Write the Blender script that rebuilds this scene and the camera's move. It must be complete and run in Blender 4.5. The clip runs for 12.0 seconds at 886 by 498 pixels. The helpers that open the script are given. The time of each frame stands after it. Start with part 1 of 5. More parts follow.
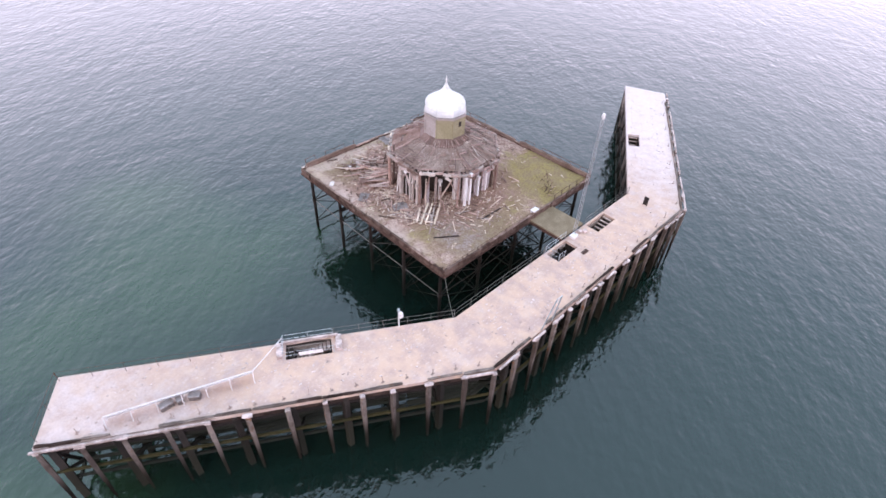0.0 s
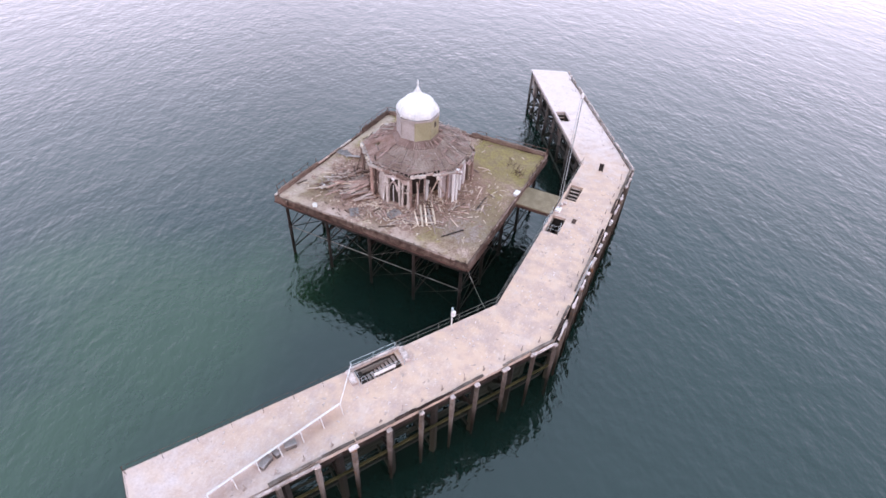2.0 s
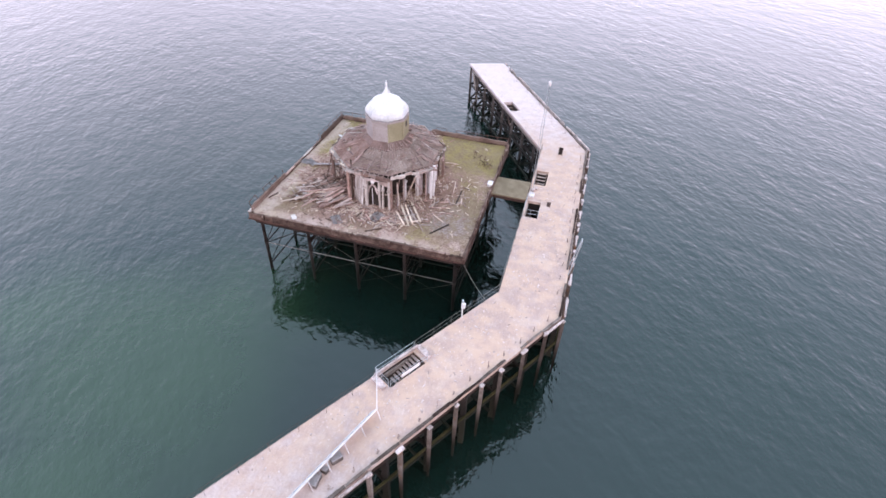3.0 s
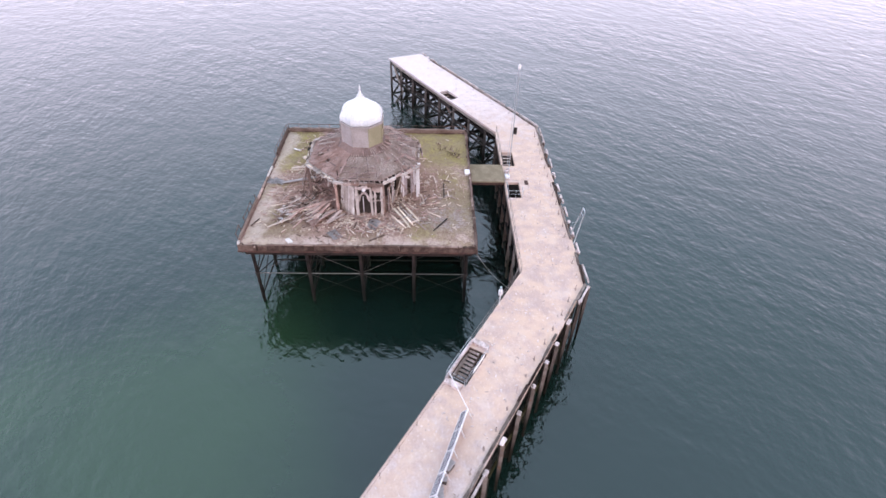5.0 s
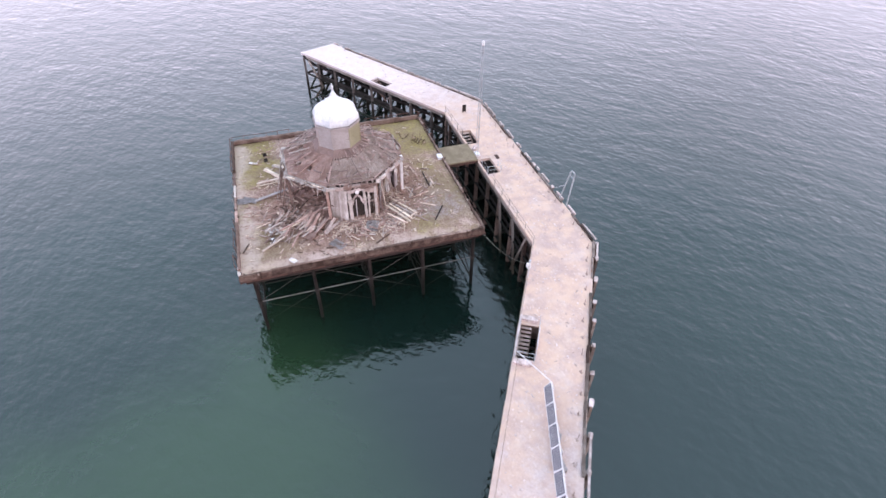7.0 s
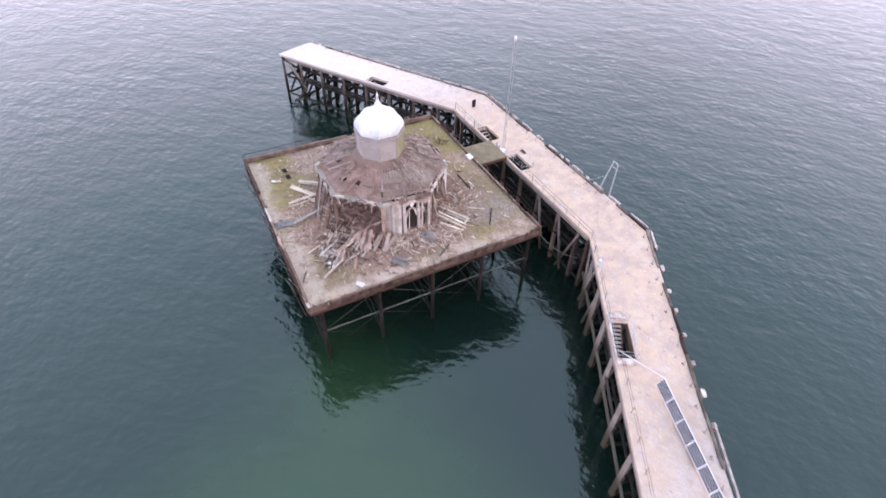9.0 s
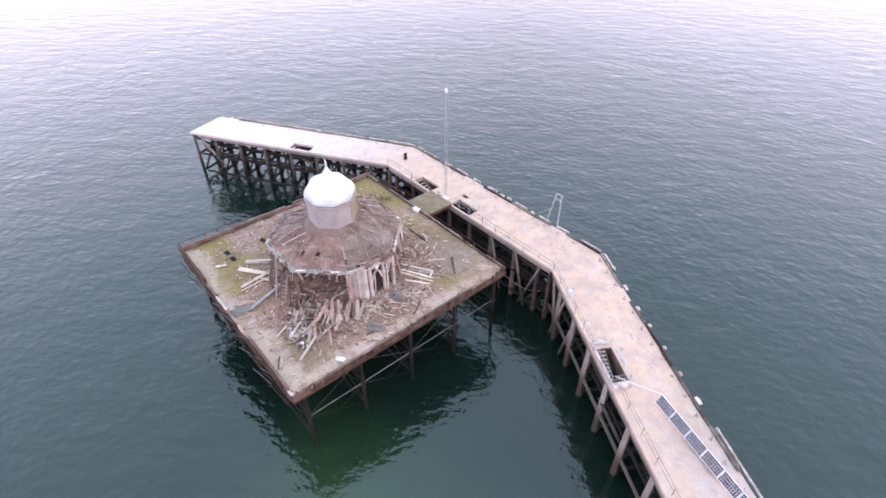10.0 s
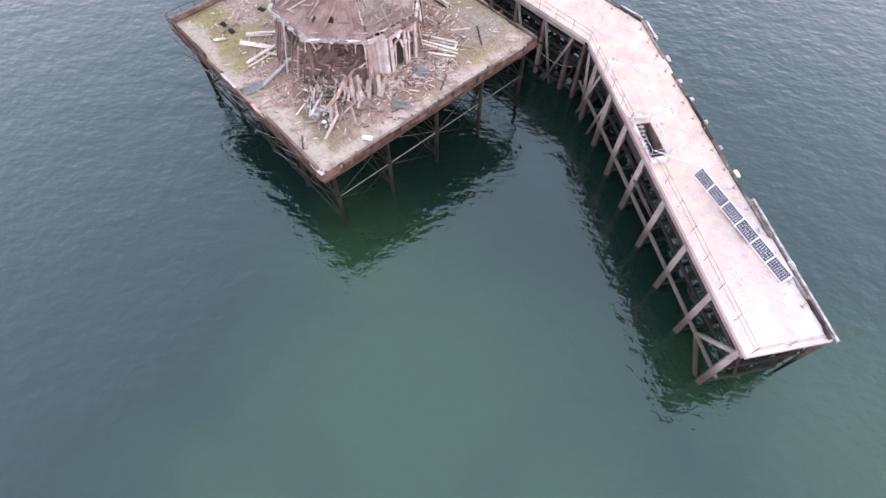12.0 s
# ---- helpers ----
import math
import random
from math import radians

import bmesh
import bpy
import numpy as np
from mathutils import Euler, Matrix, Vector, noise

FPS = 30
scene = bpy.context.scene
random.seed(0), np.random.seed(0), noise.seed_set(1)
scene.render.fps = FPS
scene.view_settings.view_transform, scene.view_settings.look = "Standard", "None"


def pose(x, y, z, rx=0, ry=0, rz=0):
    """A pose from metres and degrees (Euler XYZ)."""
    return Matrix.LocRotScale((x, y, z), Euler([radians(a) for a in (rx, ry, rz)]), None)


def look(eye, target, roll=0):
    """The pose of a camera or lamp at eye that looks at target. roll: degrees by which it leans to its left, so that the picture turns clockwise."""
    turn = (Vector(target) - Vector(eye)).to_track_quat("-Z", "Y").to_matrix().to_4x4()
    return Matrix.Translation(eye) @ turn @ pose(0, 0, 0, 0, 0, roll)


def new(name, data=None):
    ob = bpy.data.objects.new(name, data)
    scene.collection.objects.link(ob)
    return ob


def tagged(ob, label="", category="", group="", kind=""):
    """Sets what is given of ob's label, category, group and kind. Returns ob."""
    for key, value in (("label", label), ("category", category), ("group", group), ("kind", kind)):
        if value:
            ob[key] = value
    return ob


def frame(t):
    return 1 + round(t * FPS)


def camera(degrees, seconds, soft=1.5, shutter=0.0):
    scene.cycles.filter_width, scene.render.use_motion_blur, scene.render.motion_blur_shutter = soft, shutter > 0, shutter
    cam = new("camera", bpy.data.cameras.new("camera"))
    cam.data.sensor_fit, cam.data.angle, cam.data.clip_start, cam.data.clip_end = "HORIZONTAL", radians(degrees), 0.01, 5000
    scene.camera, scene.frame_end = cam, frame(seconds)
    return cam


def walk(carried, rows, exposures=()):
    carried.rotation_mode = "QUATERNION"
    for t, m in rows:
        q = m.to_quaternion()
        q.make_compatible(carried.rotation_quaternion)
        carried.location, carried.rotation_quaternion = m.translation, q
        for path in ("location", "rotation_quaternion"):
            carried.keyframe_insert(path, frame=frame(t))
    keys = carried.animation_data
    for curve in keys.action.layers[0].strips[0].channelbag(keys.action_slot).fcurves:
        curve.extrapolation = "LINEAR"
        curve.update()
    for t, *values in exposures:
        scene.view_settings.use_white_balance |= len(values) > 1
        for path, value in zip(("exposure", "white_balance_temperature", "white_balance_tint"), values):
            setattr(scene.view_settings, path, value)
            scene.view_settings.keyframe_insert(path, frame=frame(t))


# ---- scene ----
cam = camera(79.1, 12.0, 1.55, 0.5)
PATH = [
    (0, (-22.466, -15.011, 43.472), (-21.367, -13.959, 42.173), 2.8),
    (0.5, (-25.229, -12.294, 43.577), (-24.053, -11.322, 42.284), 2.7),
    (1, (-27.87, -9.625, 43.806), (-26.612, -8.758, 42.516), 2.7),
    (1.5, (-30.13, -6.923, 43.919), (-28.804, -6.159, 42.631), 2.7),
    (2, (-32.204, -3.887, 43.775), (-30.814, -3.237, 42.493), 2.8),
    (2.5, (-34.084, -0.644, 43.722), (-32.633, -0.132, 42.444), 2.7),
    (3, (-35.468, 2.383, 43.587), (-33.973, 2.765, 42.315), 2.6),
    (3.5, (-36.367, 5.46, 43.557), (-34.841, 5.708, 42.288), 2.5),
    (5.5, (-37.169, 18.178, 43.776), (-35.647, 18.035, 42.486), 1.3),
    (6, (-36.396, 21.129, 43.843), (-34.89, 20.873, 42.552), 1.1),
    (6.5, (-35.463, 24.426, 43.716), (-33.989, 24.053, 42.418), 1.3),
    (8.5, (-29.268, 36.111, 44.096), (-28.0, 35.464, 42.691), 0.2),
    (9, (-26.768, 38.653, 44.236), (-25.49, 37.955, 42.865), 1.7),
    (9.2, (-25.653, 39.492, 44.125), (-24.361, 38.753, 42.789), 1.5),
    (9.5, (-24.506, 40.408, 44.294), (-23.22, 39.6, 42.992), 1.0),
    (9.8, (-23.344, 41.506, 44.272), (-22.081, 40.551, 43.05), 0.4),
    (10, (-22.899, 42.29, 44.421), (-21.711, 41.267, 43.179), -0.0),
    (10.5, (-21.635, 43.491, 44.256), (-20.497, 42.449, 42.984), -0.4),
    (11, (-21.475, 44.393, 43.208), (-20.346, 43.37, 41.912), -0.5),
    (11.2, (-21.688, 44.968, 42.747), (-20.666, 44.042, 41.299), -0.3),
    (11.3, (-21.763, 45.132, 42.625), (-20.819, 44.284, 41.079), -0.4),
    (11.5, (-21.871, 45.075, 42.311), (-21.029, 44.337, 40.653), -1.1),
    (12, (-20.614, 44.887, 41.358), (-19.861, 44.196, 39.639), 0.5),
]
walk(cam, [(t, look(eye, target, roll)) for t, eye, target, roll in PATH], [(0, 0.19), (3, 0.15), (5.5, 0.22), (9, 0.27), (10, 0.33), (10.5, 0.31), (11, 0.28), (11.5, 0.35), (12, 0.6)])

# ---- sky and light ----
world = bpy.data.worlds.new("sky")
scene.world = world
world.use_nodes = True
wn, wl = world.node_tree.nodes, world.node_tree.links
sky = wn.new("ShaderNodeTexSky")
sky.sky_type, sky.sun_disc = "NISHITA", False
sky.sun_elevation, sky.sun_rotation = radians(32), radians(245)
sky.air_density, sky.dust_density, sky.ozone_density = 1.0, 2.5, 1.5
way = wn.new("ShaderNodeTexCoord")
split = wn.new("ShaderNodeSeparateXYZ")
wl.new(way.outputs["Generated"], split.inputs[0])
height = wn.new("ShaderNodeMapRange")
height.interpolation_type = "SMOOTHSTEP"
wl.new(split.outputs[2], height.inputs[0])
for slot, value in ((1, 0.0), (2, 0.75)):
    height.inputs[slot].default_value = value
cloud = wn.new("ShaderNodeMix")            # a thin cloud sheet, brighter towards the horizon
cloud.data_type = "RGBA"
wl.new(height.outputs[0], cloud.inputs[0])
cloud.inputs[6].default_value, cloud.inputs[7].default_value = (22.4, 19.6, 24.5, 1), (10.4, 13.7, 17.7, 1)
veiled = wn.new("ShaderNodeMix")
veiled.data_type = "RGBA"
veiled.inputs[0].default_value = 0.93
wl.new(sky.outputs[0], veiled.inputs[6])
wl.new(cloud.outputs[2], veiled.inputs[7])
lit = wn.new("ShaderNodeMapRange")         # the sheet is thinner, and brighter, to the east, north and south
lit.interpolation_type = "SMOOTHSTEP"
def sky_max(a, gain, b=None):
    g = wn.new("ShaderNodeMath")
    g.operation, g.inputs[1].default_value = "MULTIPLY", gain
    wl.new(a, g.inputs[0])
    if not b:
        return g.outputs[0]
    m = wn.new("ShaderNodeMath")
    m.operation = "MAXIMUM"
    wl.new(g.outputs[0], m.inputs[0])
    wl.new(b, m.inputs[1])
    return m.outputs[0]


side = sky_max(split.outputs[0], 0.9, sky_max(split.outputs[1], 1.0, sky_max(split.outputs[1], -0.8)))
wl.new(side, lit.inputs[0])
for slot, value in ((1, 0.3), (2, 1.0), (3, 1.0), (4, 1.36)):
    lit.inputs[slot].default_value = value
thin = wn.new("ShaderNodeVectorMath")
thin.operation = "SCALE"
wl.new(veiled.outputs[2], thin.inputs[0])
wl.new(lit.outputs[0], thin.inputs["Scale"])
wl.new(thin.outputs[0], wn["Background"].inputs[0])
wn["Background"].inputs[1].default_value = 0.1
sun = new("sun", bpy.data.lights.new("sun", "SUN"))
sun.data.energy, sun.data.angle, sun.data.color = 0.93, radians(40), (1.0, 0.77, 0.60)
sun.matrix_world = look((-74, -34, 51), (0, 0, 0))


# ---- materials ----
SEA_LEVEL = 0.85


def nodes_of(m):
    m.use_nodes = True
    return m.node_tree.nodes, m.node_tree.links, m.node_tree.nodes["Principled BSDF"]


def mixed(n, l, fac, a, b, mode="MIX"):
    """A colour mix; fac, a and b are sockets or values."""
    x = n.new("ShaderNodeMix")
    x.data_type, x.blend_type = "RGBA", mode
    for k, v in ((0, fac), (6, a), (7, b)):
        if isinstance(v, bpy.types.NodeSocket):
            l.new(v, x.inputs[k])
        else:
            x.inputs[k].default_value = v if k == 0 else (*v, 1)
    return x.outputs[2]


def math_node(n, l, op, *values):
    x = n.new("ShaderNodeMath")
    x.operation = op
    for k, v in enumerate(values):
        if isinstance(v, bpy.types.NodeSocket):
            l.new(v, x.inputs[k])
        else:
            x.inputs[k].default_value = v
    return x.outputs[0]


def ranged(n, l, v, lo, hi, a=0.0, b=1.0):
    x = n.new("ShaderNodeMapRange")
    x.interpolation_type = "SMOOTHSTEP"
    l.new(v, x.inputs[0])
    for k, w in enumerate((lo, hi, a, b)):
        x.inputs[k + 1].default_value = w
    return x.outputs[0]


def noise_of(n, l, where, scale, detail=4.0, rough=0.55, stretch=None):
    if stretch:
        mp = n.new("ShaderNodeMapping")
        mp.inputs["Scale"].default_value = stretch
        l.new(where, mp.inputs[0])
        where = mp.outputs[0]
    x = n.new("ShaderNodeTexNoise")
    x.inputs["Scale"].default_value, x.inputs["Detail"].default_value, x.inputs["Roughness"].default_value = scale, detail, rough
    l.new(where, x.inputs["Vector"])
    return x.outputs["Fac"]


def position(n):
    return n.new("ShaderNodeNewGeometry").outputs["Position"]


def bumped(n, l, bsdf, height, strength, distance):
    b = n.new("ShaderNodeBump")
    b.inputs["Strength"].default_value, b.inputs["Distance"].default_value = strength, distance
    l.new(height, b.inputs["Height"])
    l.new(b.outputs[0], bsdf.inputs["Normal"])


def surface(name, a, b, scale=0.6, fine=9.0, rough=0.85, metal=0.0, bump=0.5, depth=0.02, vary=0.0, speck=None, spot=0.62, spots=3.0, stretch=None, tide=None, grain=0.55, gloss=0.35):
    """A weathered material: two colours in patches, a fine grain, specks of a third colour, a spread from piece to piece, a stained foot."""
    m = bpy.data.materials.new(name)
    n, l, p = nodes_of(m)
    where = position(n)
    big = noise_of(n, l, where, scale, 5, 0.6)
    small = noise_of(n, l, where, fine, 4, 0.65, stretch)
    c = mixed(n, l, ranged(n, l, big, 0.36, 0.64), a, b)
    c = mixed(n, l, ranged(n, l, small, 0.3, 0.75, 0.0, grain), c, tuple(0.45 * v for v in a))
    if speck:
        c = mixed(n, l, ranged(n, l, noise_of(n, l, where, spots, 6, 0.7), spot, spot + 0.06), c, speck)
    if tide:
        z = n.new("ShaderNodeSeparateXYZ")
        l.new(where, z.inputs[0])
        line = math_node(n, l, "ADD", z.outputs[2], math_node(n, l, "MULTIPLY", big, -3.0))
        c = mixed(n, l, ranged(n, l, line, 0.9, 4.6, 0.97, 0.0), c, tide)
    if vary:
        r = n.new("ShaderNodeObjectInfo").outputs["Random"]
        hsv = n.new("ShaderNodeHueSaturation")
        l.new(c, hsv.inputs["Color"])
        l.new(ranged(n, l, r, 0, 1, 1 - vary, 1 + vary), hsv.inputs["Value"])
        c = hsv.outputs[0]
    l.new(c, p.inputs["Base Color"])
    p.inputs["Roughness"].default_value, p.inputs["Metallic"].default_value = rough, metal
    p.inputs["Specular IOR Level"].default_value = gloss
    bumped(n, l, p, small, bump, depth)
    return m


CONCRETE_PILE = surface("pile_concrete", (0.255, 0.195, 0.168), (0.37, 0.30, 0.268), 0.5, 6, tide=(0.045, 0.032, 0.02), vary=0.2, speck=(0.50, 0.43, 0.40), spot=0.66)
TIMBER = surface("weathered_timber", (0.219, 0.13, 0.105), (0.358, 0.235, 0.20), 0.9, 14, vary=0.45)
PALE_TIMBER = surface("bleached_timber", (0.54, 0.40, 0.325), (0.70, 0.56, 0.475), 0.8, 14, vary=0.25)
# dark timber; under the decks its darkness also stands for shade
DARK_TIMBER = surface("dark_timber_and_shade", (0.027, 0.020, 0.019), (0.048, 0.036, 0.033), 0.6, 8, vary=0.3, tide=(0.02, 0.022, 0.016), gloss=0.17)
# near-black pile colour that holds the shade under the stage
SHADED_PILE = surface("shaded_dark_pile", (0.02, 0.016, 0.014), (0.04, 0.031, 0.027), 0.5, 6, tide=(0.02, 0.018, 0.012), vary=0.3, gloss=0.17)
WALING = surface("slimy_waling_timber", (0.028, 0.024, 0.011), (0.055, 0.044, 0.02), 0.7, 8, vary=0.3, gloss=0.08)
FENDER = surface("fender_timber", (0.11, 0.08, 0.068), (0.225, 0.178, 0.158), 0.7, 8, vary=0.3, tide=(0.012, 0.009, 0.006), speck=(0.18, 0.08, 0.038), spot=0.6, spots=1.2, gloss=0.08)
FENDER_CAP = surface("bird_limed_timber", (0.347, 0.26, 0.235), (0.67, 0.54, 0.52), 1.2, 8, vary=0.15)
CREAM = surface("fresh_split_timber", (0.60, 0.46, 0.36), (0.74, 0.61, 0.50), 0.9, 12, vary=0.2, grain=0.35)
RUST = surface("rusted_iron", (0.0635, 0.033, 0.026), (0.127, 0.06, 0.045), 1.3, 9, rough=0.8, metal=0.2, vary=0.2)
# corroded black iron, darkened further to hold the shade under the platform
IRON = surface("corroded_shaded_iron", (0.018, 0.013, 0.012), (0.042, 0.029, 0.025), 1.0, 9, rough=0.9, vary=0.2, tide=(0.014, 0.014, 0.011), gloss=0.17)
TIE = surface("grey_iron_tie", (0.13, 0.115, 0.108), (0.22, 0.195, 0.18), 1.2, 9, rough=0.7, metal=0.2, vary=0.2)
STAINED_BEAM = surface("dark_stained_beam", (0.035, 0.022, 0.018), (0.085, 0.055, 0.046), 0.8, 10, vary=0.2, gloss=0.08)
SCALED_LEG = surface("scaled_iron_leg", (0.036, 0.028, 0.025), (0.075, 0.060, 0.054), 0.9, 7, rough=0.9, vary=0.2, tide=(0.014, 0.012, 0.010), gloss=0.08)
FASCIA = surface("stained_fascia_timber", (0.062, 0.036, 0.028), (0.175, 0.115, 0.094), 0.9, 10, vary=0.2, speck=(0.30, 0.235, 0.20), spot=0.62, spots=1.4, gloss=0.08)
KERB_WOOD = surface("worn_kerb_timber", (0.16, 0.098, 0.076), (0.31, 0.21, 0.175), 0.8, 10, vary=0.2, speck=(0.45, 0.34, 0.30), spot=0.66, spots=1.6)
PLASTER = surface("crumbling_plaster", (0.50, 0.415, 0.42), (0.34, 0.265, 0.255), 0.8, 6, speck=(0.11, 0.07, 0.06), spot=0.57, spots=1.6)
WHITE = surface("peeling_white_paint", (0.651, 0.60, 0.60), (0.756, 0.70, 0.70), 1.0, 10, rough=0.6, speck=(0.367, 0.28, 0.24), spot=0.66, grain=0.25)
GALVANISED = surface("galvanised_steel", (0.45, 0.46, 0.48), (0.58, 0.59, 0.61), 2.0, 12, rough=0.45, metal=0.5)
DOME_METAL = surface("limed_lead_sheet", (0.62, 0.59, 0.60), (0.735, 0.705, 0.715), 0.9, 3, rough=0.5, bump=0.3, depth=0.02, grain=0.22)
ROOF_BOARD = surface("decayed_roof_board", (0.266, 0.165, 0.145), (0.393, 0.265, 0.24), 0.8, 12, vary=0.4, speck=(0.531, 0.39, 0.37), spot=0.62)
FELT = surface("rotten_brown_lining", (0.16, 0.1, 0.085), (0.245, 0.16, 0.14), 0.8, 8)
ROOF_SKIN = surface("bared_roof_boarding", (0.37, 0.255, 0.213), (0.56, 0.43, 0.375), 0.55, 9, speck=(0.58, 0.47, 0.42), spot=0.6, spots=1.5, grain=0.65)
LEDGE = surface("lime_stained_ledge", (0.50, 0.41, 0.375), (0.72, 0.635, 0.60), 0.9, 7, speck=(0.2, 0.14, 0.12), spot=0.62, spots=2.2, grain=0.6)
GREY_BOARD = surface("silvered_board", (0.39, 0.315, 0.285), (0.55, 0.46, 0.42), 0.9, 10, vary=0.18)
LINING = surface("weathered_brown_lining", (0.30, 0.208, 0.18), (0.44, 0.33, 0.295), 0.9, 8, speck=(0.58, 0.475, 0.43), spot=0.58, spots=1.7, grain=0.6, vary=0.12)
MOSSY_WALL = surface("algae_stained_render", (0.265, 0.226, 0.138), (0.33, 0.283, 0.185), 0.7, 6, rough=0.8, grain=0.3)
DULL_WALL = surface("yellowed_grey_render", (0.255, 0.21, 0.125), (0.33, 0.275, 0.175), 0.7, 6, rough=0.8, grain=0.3)
GREY_WALL = surface("grey_weathered_render", (0.31, 0.255, 0.24), (0.40, 0.335, 0.32), 0.7, 6, rough=0.8, grain=0.3)
MOSSY_PLANK = surface("mossy_planking", (0.18, 0.134, 0.083), (0.26, 0.198, 0.132), 0.9, 8, speck=(0.38, 0.31, 0.25), spot=0.64)
# near-black that paints the shade inside hollows and openings
SHADOW_VOID = surface("shade_dark_board", (0.042, 0.032, 0.028), (0.066, 0.05, 0.043), 0.7, 6, gloss=0.08)
LEAD = surface("oxidised_lead", (0.30, 0.262, 0.262), (0.42, 0.37, 0.365), 0.9, 6, rough=0.85, speck=(0.24, 0.17, 0.14), spot=0.58, spots=1.5)
ENCRUSTED = surface("encrusted_grey_iron", (0.10, 0.080, 0.074), (0.17, 0.142, 0.133), 0.9, 7, rough=0.85, vary=0.2, tide=(0.012, 0.010, 0.008), gloss=0.08)
RED_PANEL = surface("reddish_rotten_board", (0.32, 0.188, 0.156), (0.49, 0.33, 0.285), 0.9, 9, vary=0.15, speck=(0.6, 0.47, 0.45), spot=0.62, grain=0.5)
DUSKY = surface("dark_brown_timber", (0.116, 0.074, 0.06), (0.2, 0.137, 0.115), 0.9, 12, vary=0.4, gloss=0.08)
CABLE = surface("frayed_rope", (0.25, 0.22, 0.2), (0.32, 0.29, 0.26), 2, 20)


def deck_concrete():
    m = bpy.data.materials.new("limed_concrete_deck")
    n, l, p = nodes_of(m)
    w = position(n)
    big, mid, fine = noise_of(n, l, w, 0.16, 4), noise_of(n, l, w, 0.9, 6, 0.65), noise_of(n, l, w, 7, 5, 0.7)
    xyz = n.new("ShaderNodeSeparateXYZ")
    l.new(w, xyz.inputs[0])
    ends = math_node(n, l, "MAXIMUM", ranged(n, l, xyz.outputs[0], 18, 50), ranged(n, l, xyz.outputs[0], -8, -28, 0, 0.55))
    limed = math_node(n, l, "ADD", math_node(n, l, "MULTIPLY", ends, 0.8), math_node(n, l, "MULTIPLY", math_node(n, l, "SUBTRACT", mid, 0.5), 1.2))
    c = mixed(n, l, ranged(n, l, big, 0.38, 0.62), (0.455, 0.318, 0.268), (0.515, 0.358, 0.288))
    c = mixed(n, l, ranged(n, l, mid, 0.42, 0.7, 0, 0.7), c, (0.408, 0.29, 0.27))
    c = mixed(n, l, ranged(n, l, limed, 0.05, 0.95), c, (0.66, 0.555, 0.555))
    c = mixed(n, l, ranged(n, l, fine, 0.35, 0.7, 0.0, 0.35), c, (0.284, 0.2, 0.19))
    blotch = noise_of(n, l, w, 0.5, 3, 0.6)
    c = mixed(n, l, ranged(n, l, blotch, 0.45, 0.75, 0, 0.5), c, (0.645, 0.505, 0.45))
    orange = math_node(n, l, "MULTIPLY", ranged(n, l, noise_of(n, l, w, 0.7, 3, 0.6, (1.3, 1, 1)), 0.38, 0.66, 0, 0.75), ranged(n, l, ends, 0.0, 0.6, 1.0, 0.1))
    c = mixed(n, l, orange, c, (0.575, 0.39, 0.295))
    vor = n.new("ShaderNodeTexVoronoi")
    vor.inputs["Scale"].default_value = 1.7
    vor.inputs["Randomness"].default_value = 1.0
    l.new(w, vor.inputs["Vector"])
    splash = math_node(n, l, "ADD", math_node(n, l, "ADD", vor.outputs["Distance"], math_node(n, l, "MULTIPLY", fine, 0.35)), ranged(n, l, noise_of(n, l, w, 0.45, 4, 0.6), 0.4, 0.6, 0.0, 0.3))
    c = mixed(n, l, ranged(n, l, splash, 0.18, 0.30, 0.8, 0.0), c, (0.75, 0.62, 0.58))
    flecks = noise_of(n, l, w, 2.3, 5, 0.7, (1.0, 2.2, 1))
    c = mixed(n, l, ranged(n, l, flecks, 0.56, 0.66, 0.0, 0.3), c, (0.71, 0.585, 0.54))
    c = mixed(n, l, ranged(n, l, flecks, 0.43, 0.33, 0.0, 0.22), c, (0.33, 0.23, 0.19))
    l.new(c, p.inputs["Base Color"])
    p.inputs["Roughness"].default_value = 0.9
    bumped(n, l, p, fine, 0.5, 0.02)
    return m


